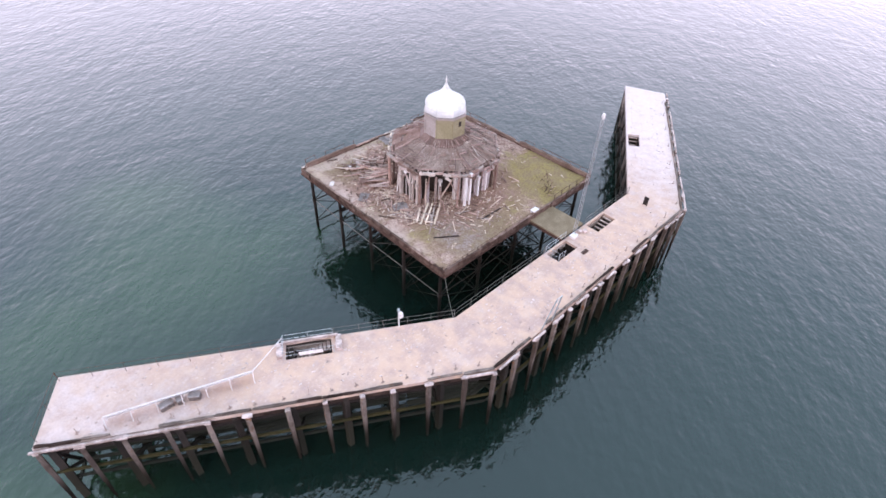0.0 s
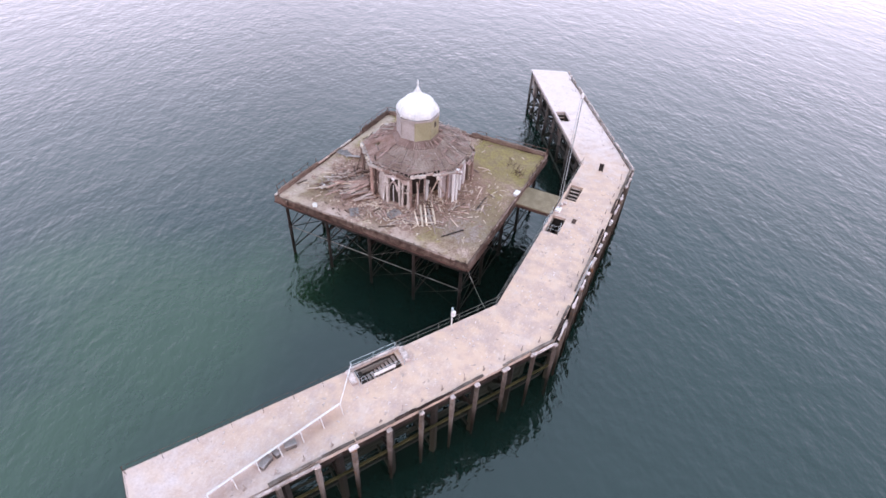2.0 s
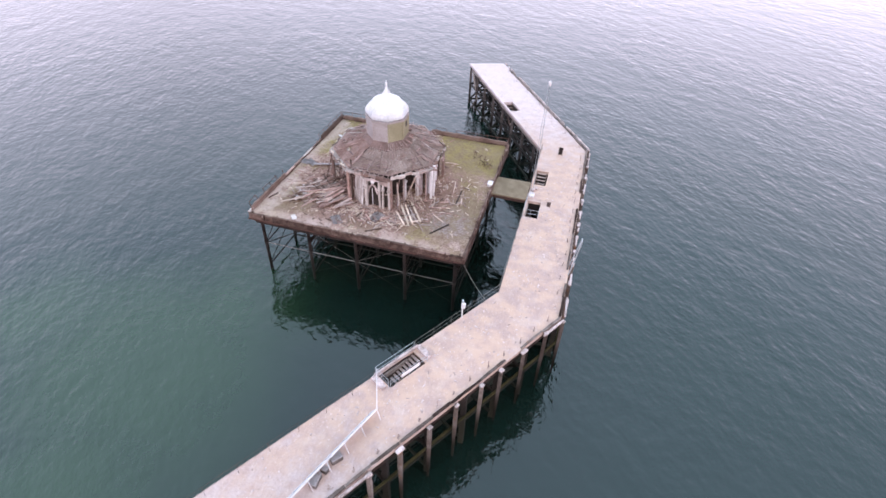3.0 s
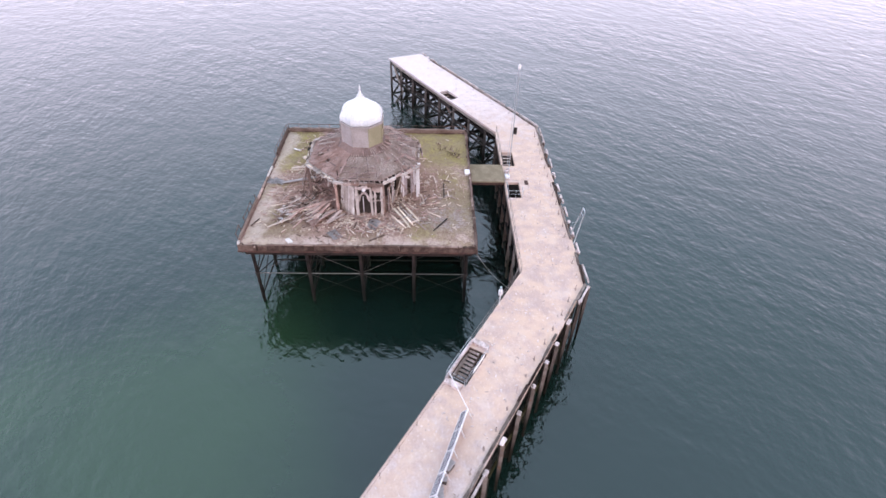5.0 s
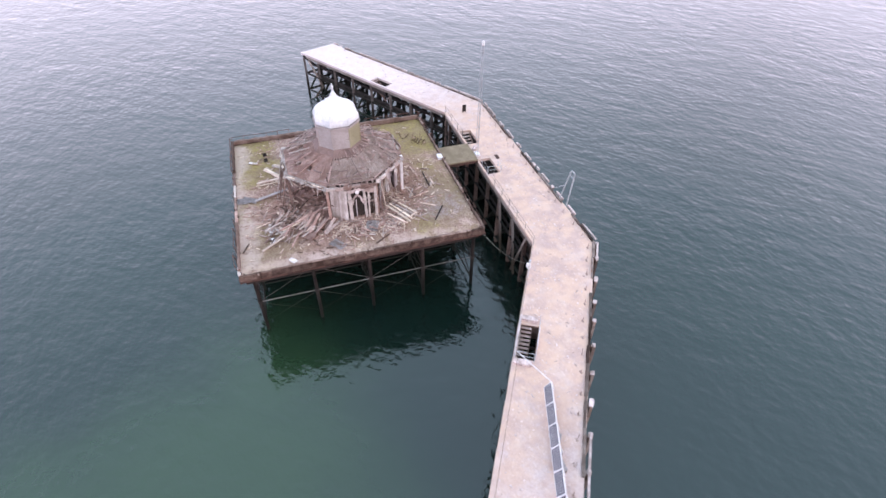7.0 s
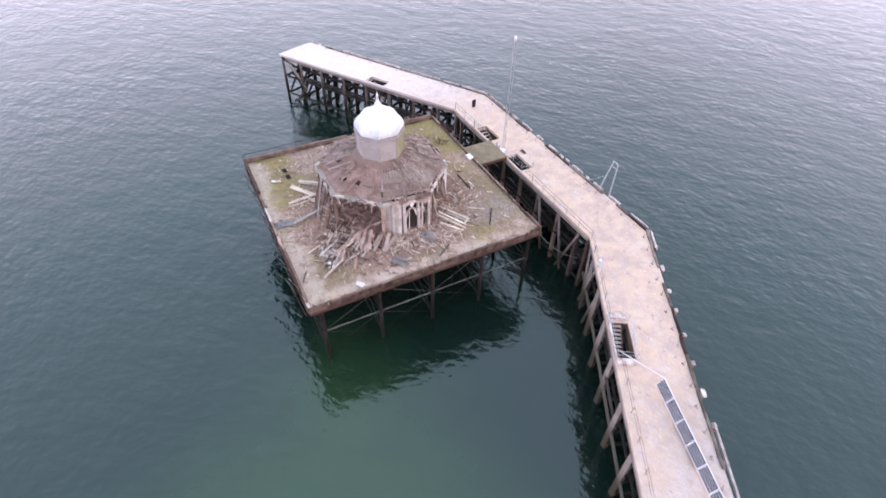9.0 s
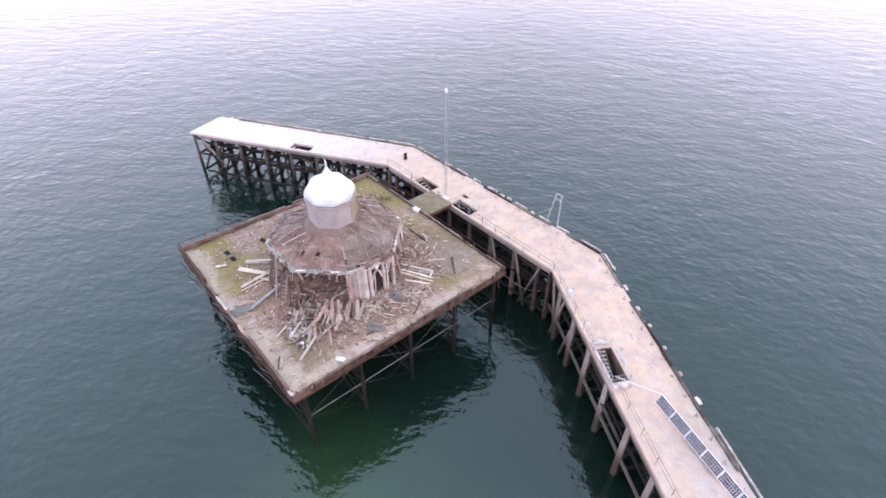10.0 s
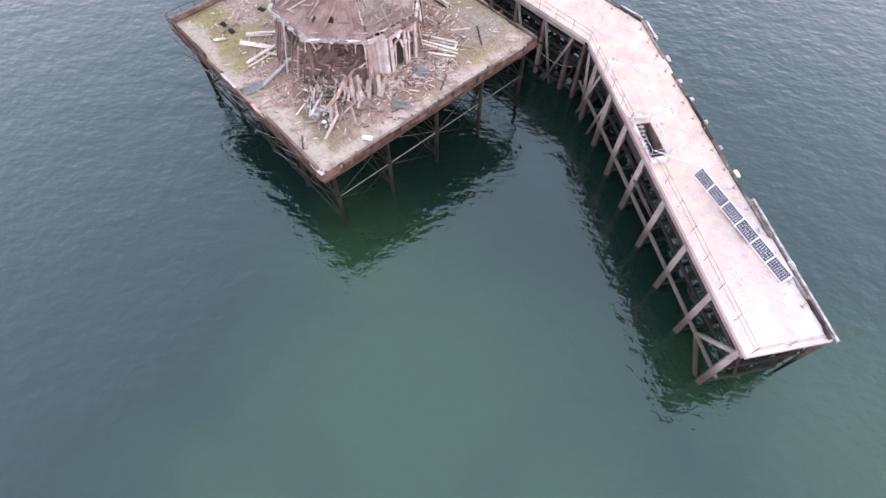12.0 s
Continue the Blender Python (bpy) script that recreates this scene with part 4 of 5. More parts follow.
dome = part("dome", lathe_bm(PROFILE, 8, radians(22.5), (CX, CY)), DOME_METAL, pavilion, "lime-white onion dome of sheet metal")
for f in range(8):
    for (r0, z0), (r1, z1) in zip(PROFILE[1:9], PROFILE[2:10]):
        rod("seam", ring(r0 + 0.02, CORNER[f], z0), ring(r1 + 0.02, CORNER[f], z1), 0.06, DOME_METAL, dome, sides=6)
part("finial", lathe_bm([(0.13, 20.3), (0.06, 20.5), (0.14, 20.6), (0.06, 20.7), (0.1, 20.78), (0.045, 20.86), (0.03, 20.98), (0.01, 21.06)], 10, 0, (CX, CY)), DOME_METAL, dome, smooth=True)

for x, y, top, d, m in ((13.75, 18.3, 11.75, 0.36, WHITE), (14.2, 16.5, 12.7, 0.2, WHITE), (12.4, 19.3, 11.3, 0.24, WHITE), (16.1, 17.0, 11.3, 0.22, WHITE)):
    bar("column", (x, y, 8.85), (x, y, top), d, d, m, pavilion, cuts=4, jitter=0.05)
    bar("capital", (x, y, top - 0.1), (x, y, top + 0.2), d + 0.16, d + 0.16, m, pavilion, cuts=1)
# boarded west porch with its open doorway
rng = random.Random(8)
for i in range(9):
    t = i / 8
    x, y = 11.35 - 1.15 * t, 24.6 - 1.35 * t
    lean = rng.uniform(-0.12, 0.12)
    bar("porch_board", (x - 0.42, y + 0.22, 8.85), (x + lean * 0.3, y + lean * 0.3, rng.uniform(12.0, 12.5)), rng.uniform(0.22, 0.27), 0.07, rng.choice((GREY_BOARD, GREY_BOARD, LEDGE)), pavilion, cuts=5, jitter=0.08, seed=i % 4, spin=0.95)
bar("porch_cap", (11.3, 24.7, 12.45), (10.05, 23.1, 12.4), 0.4, 0.18, LEDGE, pavilion, "pale crumbling porch cap", cuts=7, jitter=0.14)
# solid dark box fills the porch, painting the shade of its hollow
part("porch_recess", box_bm(10.3, 20.6, 8.9, 11.4, 22.9, 12.1), SHADOW_VOID, pavilion, "dark box standing for the shade in the empty porch")
for y, m, h, w in ((22.95, GREY_BOARD, 12.3, 0.42), (21.45, GREY_BOARD, 12.5, 0.3), (21.0, GREY_BOARD, 12.0, 0.22), (20.3, GREY_BOARD, 12.5, 0.3)):
    bar("porch_pilaster", (9.98, y + rng.uniform(-0.1, 0.1), 8.85), (10.05, y, h), w, w * 0.8, m, pavilion, cuts=5, jitter=0.1, seed=int(y * 10) % 5)
    bar("capital", (10.0, y, 11.2), (10.0, y, 11.45), w + 0.14, w + 0.14, m, pavilion, cuts=1)
bar("porch_lintel", (10.0, 23.1, 12.25), (10.05, 21.5, 12.45), 0.24, 0.34, FENDER_CAP, pavilion, "broken white carved porch head", cuts=6, jitter=0.25)
bar("porch_lintel", (10.05, 21.3, 12.3), (10.05, 20.3, 12.15), 0.24, 0.45, LINING, pavilion, cuts=4, jitter=0.2, seed=2)
for y0, y1, z0, z1 in ((22.75, 22.5, 10.7, 11.5), (22.5, 22.15, 11.5, 11.85), (22.15, 21.85, 11.85, 11.5), (21.85, 21.6, 11.5, 10.7)):
    bar("door_arch", (9.97, y0, z0), (9.97, y1, z1), 0.14, 0.18, FENDER_CAP, pavilion, cuts=2, jitter=0.1)
rod("head_boss", (9.85, 22.15, 12.2), (10.1, 22.15, 12.2), 0.42, WHITE, pavilion, "white carved boss")
bar("door_mullion", (10.2, 22.35, 8.9), (10.15, 22.3, 11.2), 0.07, 0.07, WHITE, pavilion, cuts=2)
bar("door_transom", (10.2, 21.3, 10.6), (10.2, 20.4, 10.7), 0.12, 0.14, GREY_BOARD, pavilion, cuts=2)
bar("corner_post", (10.6, 24.95, 8.85), ring(5.9, 158, 14.0), 0.16, 0.16, DUSKY, pavilion, "tall dark leaning post", cuts=4, jitter=0.06)
for i in (0, 2, 4):
    bar("porch_side", Vector((10.25, 20.2, 8.85)).lerp((12.0, 19.0, 8.85), (i + 0.1) / 5), Vector((10.25, 20.2, 12.2)).lerp((12.0, 19.0, 12.4), (i + 0.1) / 5) - Vector((0, 0, rng.uniform(0, 1.2))), 0.3, 0.12, rng.choice((PLASTER, GREY_BOARD, LINING)), pavilion, cuts=4, jitter=0.12, seed=i)
bar("diagonal_brace", (12.3, 19.2, 9.0), (13.4, 18.4, 11.6), 0.12, 0.14, PALE_TIMBER, pavilion, cuts=3)
bar("diagonal_brace", (14.0, 17.6, 9.0), (13.2, 18.5, 11.2), 0.1, 0.1, LINING, pavilion, cuts=3)

# ---- loose timbers on the platform ----
PLANK = [mesh_from(bar_bm(0.06, 3, 60 + i), "plank", m) for i, m in enumerate((TIMBER, DUSKY, PALE_TIMBER, LINING, DUSKY, LINING, RED_PANEL, GREY_BOARD, RED_PANEL, PALE_TIMBER, LINING))]
CREAM_PLANK = mesh_from(bar_bm(0.07, 4, 75), "plank", CREAM)
rng = random.Random(77)


def loose(x, y, length, turn, w=0.16, h=0.07, z=0.0, slope=0.0, mesh=None, label="weathered grey-brown plank lying on the platform"):
    c, s = math.cos(turn), math.sin(turn)
    a = Vector((x - c * length / 2, y - s * length / 2, PZ + 0.06 + z - slope / 2))
    b = Vector((x + c * length / 2, y + s * length / 2, PZ + 0.06 + z + slope / 2))
    ob = place("fallen_plank", mesh or rng.choice(PLANK), along(a, b, w, h, rng.uniform(-0.4, 0.4)))
    return tagged(ob, label, "plank", "collapsed timbers")


def clear_of(x, y, r=5.5):
    return math.hypot(x - CX, y - CY) > r


for i in range(80):                       # the heap on the west side
    u, v = rng.random(), rng.gauss(0.5, 0.25)
    x, y = 12.6 - 5.0 * u + 1.6 * v, 31.9 - 7.4 * v + 0.8 * u
    loose(x, y, rng.uniform(0.5, 2.6), rng.choice((2.5, 2.5, 2.5, 0.9)) + rng.gauss(0, 0.25), rng.uniform(0.06, 0.14), rng.uniform(0.05, 0.09), rng.uniform(0, 0.55) * (1 - abs(v - 0.5)), rng.uniform(-0.3, 0.3))
for i in range(90):                      # round the pavilion
    a, r = rng.uniform(120, 330) if i % 3 == 0 else rng.uniform(120, 262), rng.uniform(6.2, 10.5)
    p = ring(r, a, 0)
    if PX0 + 0.6 < p.x < PX1 - 0.6 and PY0 + 0.6 < p.y < PY1 - 0.6:
        loose(p.x, p.y, rng.uniform(0.6, 2.2), rng.uniform(0, 3.14), rng.uniform(0.06, 0.14), rng.uniform(0.05, 0.1), rng.uniform(0, 0.15), rng.uniform(-0.1, 0.2))
for i in range(64):                        # a bundle of dark laths by the white board
    t = rng.random()
    loose(13.2 - 2.8 * t + rng.gauss(0, 0.35), 29.0 + 1.7 * t + rng.gauss(0, 0.45), rng.uniform(0.9, 2.4), -0.57 + rng.gauss(0, 0.16) + (1.4 if i % 6 == 0 else 0), rng.uniform(0.06, 0.15), 0.08, rng.uniform(0, 0.5), rng.uniform(-0.2, 0.3), PLANK[(1, 4, 7, 6, 0, 3)[i % 6]], "dark splintered lath in a tipped bundle")
for i in range(18):                         # the fallen roof panel and laths on it
    loose(9.4 + 0.06 * i + rng.gauss(0, 0.3), 26.1 + 0.09 * i + 0.3 * rng.random(), rng.uniform(1.2, 2.8), 2.48 + rng.gauss(0, 0.09), rng.uniform(0.08, 0.2), 0.05, 0.42, 0.1, PLANK[(6, 3, 5, 2, 8)[i % 5]], "pale lath on a fallen reddish roof panel")
for i in range(16):                         # broad planks fanned out on the heap
    loose(rng.uniform(7.6, 12.4), rng.uniform(26.0, 31.0), rng.uniform(1.4, 2.9), rng.choice((2.4, 2.6, 2.0, 0.6)) + rng.gauss(0, 0.2), rng.uniform(0.16, 0.26), 0.07, rng.uniform(0.2, 0.55), rng.uniform(-0.3, 0.3), PLANK[(2, 7, 6, 9, 1, 8)[i % 6]], "broad weathered plank fanned out on the heap")
for i in range(12):                         # broad tan boards slid out below the north-west eaves
    t = (i + 0.5) / 12
    loose(8.6 + 1.9 * t + rng.gauss(0, 0.15), 25.0 + 2.6 * t + rng.gauss(0, 0.15), rng.uniform(1.8, 3.0), 2.5 + rng.gauss(0, 0.12), rng.uniform(0.22, 0.34), 0.06, rng.uniform(0.35, 0.6), rng.uniform(-0.45, -0.1), PLANK[(3, 6, 10, 0, 8, 5)[i % 6]], "broad tan board slid out below the broken eaves")
fallen = thing("timber_frame", (9.5, 18.0, PZ), "pale stripped timber frame fallen flat beside the porch", "frame")
frng = random.Random(19)
for foot, head, w, m in (((8.75, 16.3, 0.14), (11.5, 18.25, 0.5), 0.22, CREAM), ((8.15, 17.0, 0.14), (10.8, 18.75, 0.5), 0.16, CREAM), ((8.45, 16.55, 0.2), (10.9, 18.45, 0.42), 0.12, GREY_BOARD), ((7.75, 17.3, 0.12), (10.5, 19.1, 0.55), 0.2, CREAM), ((7.55, 17.7, 0.16), (9.5, 19.3, 0.3), 0.13, PALE_TIMBER), ((8.5, 17.0, 0.1), (9.6, 17.65, 0.12), 0.1, LINING)):
    bar("rail", Vector(foot) + Vector((0, 0, PZ)), Vector(head) + Vector((0, 0, PZ)), w, 0.14, m, fallen, cuts=5, jitter=0.1, seed=frng.randrange(4))
for a, b, w, m in (((8.75, 16.5, 0.3), (8.2, 17.25, 0.32), 0.15, PALE_TIMBER), ((9.75, 17.0, 0.36), (8.95, 18.2, 0.4), 0.11, GREY_BOARD), ((10.9, 17.75, 0.52), (10.35, 18.5, 0.5), 0.1, DUSKY), ((10.2, 19.5, 0.2), (9.1, 18.3, 0.45), 0.09, TIMBER)):
    bar("rung", Vector(a) + Vector((0, 0, PZ)), Vector(b) + Vector((0, 0, PZ)), w, 0.08, m, fallen, cuts=4, jitter=0.12, seed=frng.randrange(4))
for a, b, w, m in (((22.7, 29.9), (21.1, 27.8), 0.3, 9), ((22.5, 30.1), (20.9, 28.2), 0.12, 7), ((22.1, 30.9), (19.2, 28.9), 0.3, 9), ((21.9, 31.1), (19.4, 29.3), 0.14, 2), ((18.75, 32.1), (18.85, 29.0), 0.13, 9), ((19.4, 30.0), (18.3, 29.4), 0.2, 9), ((21.0, 30.4), (20.6, 29.6), 0.1, 7), ((23.8, 32.5), (23.2, 31.7), 0.14, 2)):
    loose((a[0] + b[0]) / 2, (a[1] + b[1]) / 2, math.hypot(a[0] - b[0], a[1] - b[1]), math.atan2(b[1] - a[1], b[0] - a[0]), w, 0.12, 0.1, 0.08, CREAM_PLANK if m == 9 else PLANK[m], "long cream-coloured beam beside the pavilion")
# dark boards propped against the north corner of the roof
for i in range(7):
    a = 74 + 5.5 * i
    foot = ring(7.0 + 0.5 * rng.random(), a + rng.uniform(-4, 4), PZ + 0.02)
    bar("propped_board", foot, ring(6.3, a + rng.uniform(-3, 3), rng.uniform(11.6, 13.6)), rng.uniform(0.12, 0.24), 0.07, (DUSKY, TIMBER, DUSKY, GREY_BOARD)[i % 4], pavilion, jitter=0.1, seed=i % 4)
# dark gratings let into the mossy deck
for x, y, turn in ((25.3, 30.75, 0.15), (24.0, 30.7, 0.0), (24.9, 26.9, 0.3)):
    drain = thing("deck_grating", (x, y, PZ), "dark iron grating let into the mossy deck", "grating", "deck gratings")
    m = pose(x, y, PZ + 0.07, 0, 0, math.degrees(turn))
    bm = box_bm(-0.36, -0.22, -0.05, 0.36, 0.22, 0.04, 0.015)
    bm.transform(m)
    part("tray", bm, SHADOW_VOID, drain)
    for c in range(5):
        bm = box_bm(-0.34 + 0.15 * c, -0.22, 0.045, -0.28 + 0.15 * c, 0.22, 0.075)
        bm.transform(m)
        part("grate_bar", bm, IRON, drain)

# planks slid over the roof, and boards leaning on the walls
rng = random.Random(41)
for i in range(16):
    a = rng.uniform(160, 400) if i % 7 else rng.uniform(60, 150)
    r = rng.uniform(3.6, 6.4)
    t = radians(a) + rng.choice((1.57, 1.57, 0.0)) + rng.uniform(-0.5, 0.5)
    c = ring(r, a, EAVE + 0.34 + (TOP - EAVE) * (6.6 - r) / 3.85)
    d = Vector((math.cos(t), math.sin(t), 0)) * rng.uniform(0.2, 0.75)
    fall = (TOP - EAVE) / 3.85
    def on_roof(p):
        return Vector((p.x, p.y, EAVE + 0.33 + fall * (6.6 - math.hypot(p.x - CX, p.y - CY))))
    bar("loose_board", on_roof(c - d), on_roof(c + d), rng.uniform(0.05, 0.12), 0.04, rng.choice((TIMBER, ROOF_BOARD, LINING, LINING, PALE_TIMBER)), pavilion, jitter=0.1, seed=rng.randrange(5))
for i in range(5):
    a = rng.uniform(195, 285)
    foot, tip = ring(rng.uniform(6.0, 7.0), a + rng.uniform(-6, 6), 8.9), ring(rng.uniform(5.9, 6.4), a, 8.9 + rng.uniform(1.2, 3.7))
    bar("leaning_board", foot, tip, rng.uniform(0.08, 0.22), 0.06, rng.choice((TIMBER, DUSKY, TIMBER, ROOF_BOARD, PALE_TIMBER)), pavilion, jitter=0.08, seed=rng.randrange(5))
for i in range(14):
    a = rng.uniform(185, 300)
    p = ring(6.5, a, EAVE - rng.uniform(0.0, 0.6))
    q = ring(6.5, a + rng.uniform(4, 14), EAVE - rng.uniform(0.0, 0.9))
    bar("hanging_board", p, q, 0.1, rng.uniform(0.1, 0.3), rng.choice((TIMBER, DUSKY, ROOF_BOARD, GREY_BOARD)), pavilion, jitter=0.12, seed=rng.randrange(5))

# splinters and rubble
def litter(seed, count, material, label, low, high, wide):
    bm = bmesh.new()
    rng = random.Random(seed)
    for i in range(count):
        if i % 3:
            p = ring(abs(rng.gauss(7.2, 2.2)), rng.gauss(205, 58), 0)
        else:
            p = Vector((rng.uniform(PX0, PX1), rng.uniform(PY0, PY1), 0))
        if not (PX0 + 0.3 < p.x < PX1 - 0.3 and PY0 + 0.3 < p.y < PY1 - 0.3) or not clear_of(p.x, p.y, 3.8):
            continue
        if p.y < 18 and rng.random() < 0.68:
            continue
        if p.x < 9.5 and p.y > 27.5 and rng.random() < 0.6 or (p.x < 7 or p.y > 31.5) and rng.random() < 0.5:
            continue
        if noise.noise((p.x * 0.35, p.y * 0.35, seed)) < rng.uniform(-0.35, 0.35) or (p.x > 19.5 and p.y < 20 and rng.random() < 0.85):
            continue
        s = rng.uniform(low, high)
        m = Matrix.Translation((p.x, p.y, PZ + 0.05)) @ Euler((rng.uniform(-0.2, 0.2), rng.uniform(-0.2, 0.2), rng.uniform(0, 6.3))).to_matrix().to_4x4()
        add_box(bm, m @ Matrix.Diagonal((s, rng.uniform(0.3, 1.0) * wide, 0.06, 1)))
    return tagged(part("debris", bm, material), label, "debris", kind="stuff")


litter(91, 1800, TIMBER, "brown splinters and broken laths over the platform", 0.2, 1.3, 0.1)
litter(92, 1500, PALE_TIMBER, "pale splinters scattered over the platform", 0.15, 0.8, 0.09)
litter(93, 1500, CREAM, "cream shards of split timber over the platform", 0.12, 0.6, 0.09)
litter(94, 700, DUSKY, "dark rotten splinters over the platform", 0.1, 0.7, 0.09)
litter(95, 2200, FENDER_CAP, "white plaster crumbs over the platform", 0.05, 0.13, 0.09)
litter(96, 800, RED_PANEL, "reddish broken laths over the platform", 0.2, 1.0, 0.1)

# fallen roof panels and a long grey walkway plank
for pts, z, m, name, label in ((((11.3, 26.9), (11.0, 24.8), (7.4, 27.4), (9.0, 28.7)), 0.3, RED_PANEL, "roof_panel", "reddish fallen roof panel lying on the rubble"),
                               (((13.8, 27.6), (13.0, 25.9), (11.6, 26.6), (12.2, 28.4)), 0.25, RED_PANEL, "roof_panel", "reddish fallen roof panel lying on the rubble"),
                               (((9.3, 21.6), (8.8, 20.4), (7.2, 20.9), (7.6, 21.9)), 0.1, LEAD, "roof_panel", "grey sheet of roofing flat on the deck"),
                               (((16.75, 34.2), (15.85, 34.2), (15.45, 32.2), (16.4, 32.2)), 0.14, LEAD, "walkway_plate", "grey plate bridging the platform edge")):
    bm = bmesh.new()
    n = 7
    corners = [Vector((*p, 0)) for p in pts]
    rows = [[corners[0].lerp(corners[1], i / n).lerp(corners[3].lerp(corners[2], i / n), j / n) for j in range(n + 1)] for i in range(n + 1)]
    g = [[bm.verts.new(p + Vector((0.16 * noise.noise(p * 1.7), 0.16 * noise.noise(p * 1.7 + Vector((9, 9, 9))), PZ + z + 0.14 * noise.noise(p * 0.9)))) for p in row] for row in rows]
    for i in range(n):
        for j in range(n):
            bm.faces.new((g[i][j], g[i + 1][j], g[i + 1][j + 1], g[i][j + 1]))
    bmesh.ops.solidify(bm, geom=bm.faces[:], thickness=0.06)
    tagged(part(name, bm, m), label, "panel", "fallen panels")
for a, b in (((15.9, 32.4), (17.0, 28.7)), ((19.2, 32.0), (19.4, 28.9))):
    tagged(bar("long_plank", (*a, PZ + 0.14), (*b, PZ + 0.3), 0.3, 0.12, LEAD if a[0] < 17 else PALE_TIMBER, cuts=5, jitter=0.06), "long grey plank leading from the platform edge", "plank", "long planks")

# pale rubble slabs and a fallen dark beam
for x, y, sx, sy, turn in ((4.95, 29.2, 0.8, 0.5, 0.7), (9.75, 30.4, 1.3, 0.45, 0.9), (8.3, 30.9, 0.8, 0.3, 0.2), (23.4, 31.7, 1.0, 0.22, 1.15), (12.4, 27.4, 0.9, 0.5, 1.2)):
    bm = bar_bm(0.2, 3, int(x * 10))
    slab = part("broken_sheet", bm, LEDGE if x < 5 else WHITE)
    slab.matrix_basis = pose(x, y, PZ + 0.12, 4, -3, math.degrees(turn)) @ Matrix.Diagonal((sx, sy, 0.1, 1))
    tagged(slab, "broken white board lying among the rubble", "board", "broken boards")
for a, b in (((13.2, 13.6), (16.2, 13.61)), ((9.4, 13.3), (7.2, 14.8))):
    tagged(bar("fallen_beam", (*a, PZ + 0.09), (*b, PZ + 0.09), 0.11, 0.1, DARK_TIMBER, cuts=5, jitter=0.08), "dark rotten beam lying on the mossy deck", "beam", "fallen beams")
for x, y, turn, sx, sy in ((6.3, 25.0, 0.7, 1.6, 1.0), (16.3, 32.9, 1.0, 1.7, 0.8)):
    bm = bmesh.new()
    n = 8
    g = [[bm.verts.new(((i / n - 0.5) * sx, (j / n - 0.5) * sy * (1 + 0.2 * noise.noise((i, x, y))), 0.06 * noise.noise((i * 0.6, j * 0.6, x)))) for j in range(n + 1)] for i in range(n + 1)]
    for i in range(n):
        for j in range(n):
            bm.faces.new((g[i][j], g[i + 1][j], g[i + 1][j + 1], g[i][j + 1]))
    bmesh.ops.solidify(bm, geom=bm.faces[:], thickness=0.03)
    sheet = part("roofing_sheet", bm, LEAD)
    sheet.matrix_basis = pose(x, y, PZ + 0.14, 0, 0, math.degrees(turn))
    tagged(sheet, "crumpled blue-grey lead sheet flat on the deck", "sheet", "crumpled sheets")

# white cabinet beside the gangway
cabinet = thing("white_cabinet", (18.55, 10.75, PZ), "small white metal cabinet at the platform edge", "cabinet")
part("body", box_bm(18.15, 10.5, PZ, 18.95, 11.0, PZ + 0.32, 0.04), WHITE, cabinet)
part("lid", box_bm(18.1, 10.45, PZ + 0.32, 19.0, 11.05, PZ + 0.38, 0.02), WHITE, cabinet)

# ---- railings ----


def railing(points, label, height=1.05, step=2.2, rails=(0.55, 1.0), metal=None, lean=0.0, seed=1, thick=0.035, gaps=0.0, group="railings"):
    rng = random.Random(seed)
    metal = metal or TIE
    base = thing("railing", points[0], label, "railing", group)
    for p, q in zip(points, points[1:]):
        p, q = Vector(p), Vector(q)
        n = max(1, round((q - p).length / step))
        d = (q - p).normalized()
        out = Vector((d.y, -d.x, 0))
        tops = []
        for i in range(n + 1):
            foot = p.lerp(q, i / n)
            tip = foot + Vector((0, 0, height)) + out * (lean * rng.uniform(0.2, 1.2)) + d * rng.uniform(-0.04, 0.04)
            tops.append((foot, tip))
            rod("post", foot, tip, thick * 1.3, metal, base, sides=6)
        for (f0, t0), (f1, t1) in zip(tops, tops[1:]):
            for r in rails:
                if rng.random() >= gaps:
                    rod("rail", f0.lerp(t0, r), f1.lerp(t1, r), thick, metal, base, sides=6)
    return base


EDGE = W - 0.08
railing([at(0, 33.0, 0.6), at(0, 33.0, W - 0.4), at(0, 16.6, W - 0.4)], "thin dark iron railing along the concrete deck edge", seed=2, metal=RUST, thick=0.024)
railing([at(0, 12.3, EDGE), at(0, 1.9, EDGE), at(1, 14.3, EDGE)], "thin dark iron railing along the concrete deck edge", seed=3)
railing([at(1, 25.4, EDGE), at(1, 30.5, EDGE)], "thin dark iron railing along the concrete deck edge", seed=4)
railing([at(1, 21.5, EDGE), at(1, 25.3, EDGE)], "thin dark iron railing beside a hatch", seed=5)
# guards of the stair hatches
railing([at(0, 16.45, 4.45), at(0, 16.45, EDGE), at(0, 12.45, EDGE)], "pale galvanised guard rail round the stair hatch", metal=GALVANISED, step=1.9, seed=6, group="hatch guards")
railing([at(0, 12.45, 4.4), at(0, 16.3, 4.4)], "pale galvanised guard rail along the stair hatch", metal=GALVANISED, step=1.9, seed=7, height=0.9, group="hatch guards")
railing([at(1, 14.5, EDGE), at(1, 14.5, 4.4), at(1, 15.4, 4.4)], "pale galvanised guard rail at a deck hatch", metal=GALVANISED, step=0.9, seed=8, group="hatch guards")
railing([at(1, 17.95, EDGE), at(1, 14.5, EDGE)], "pale galvanised guard rail at a deck hatch", metal=GALVANISED, step=1.7, seed=8, group="hatch guards")
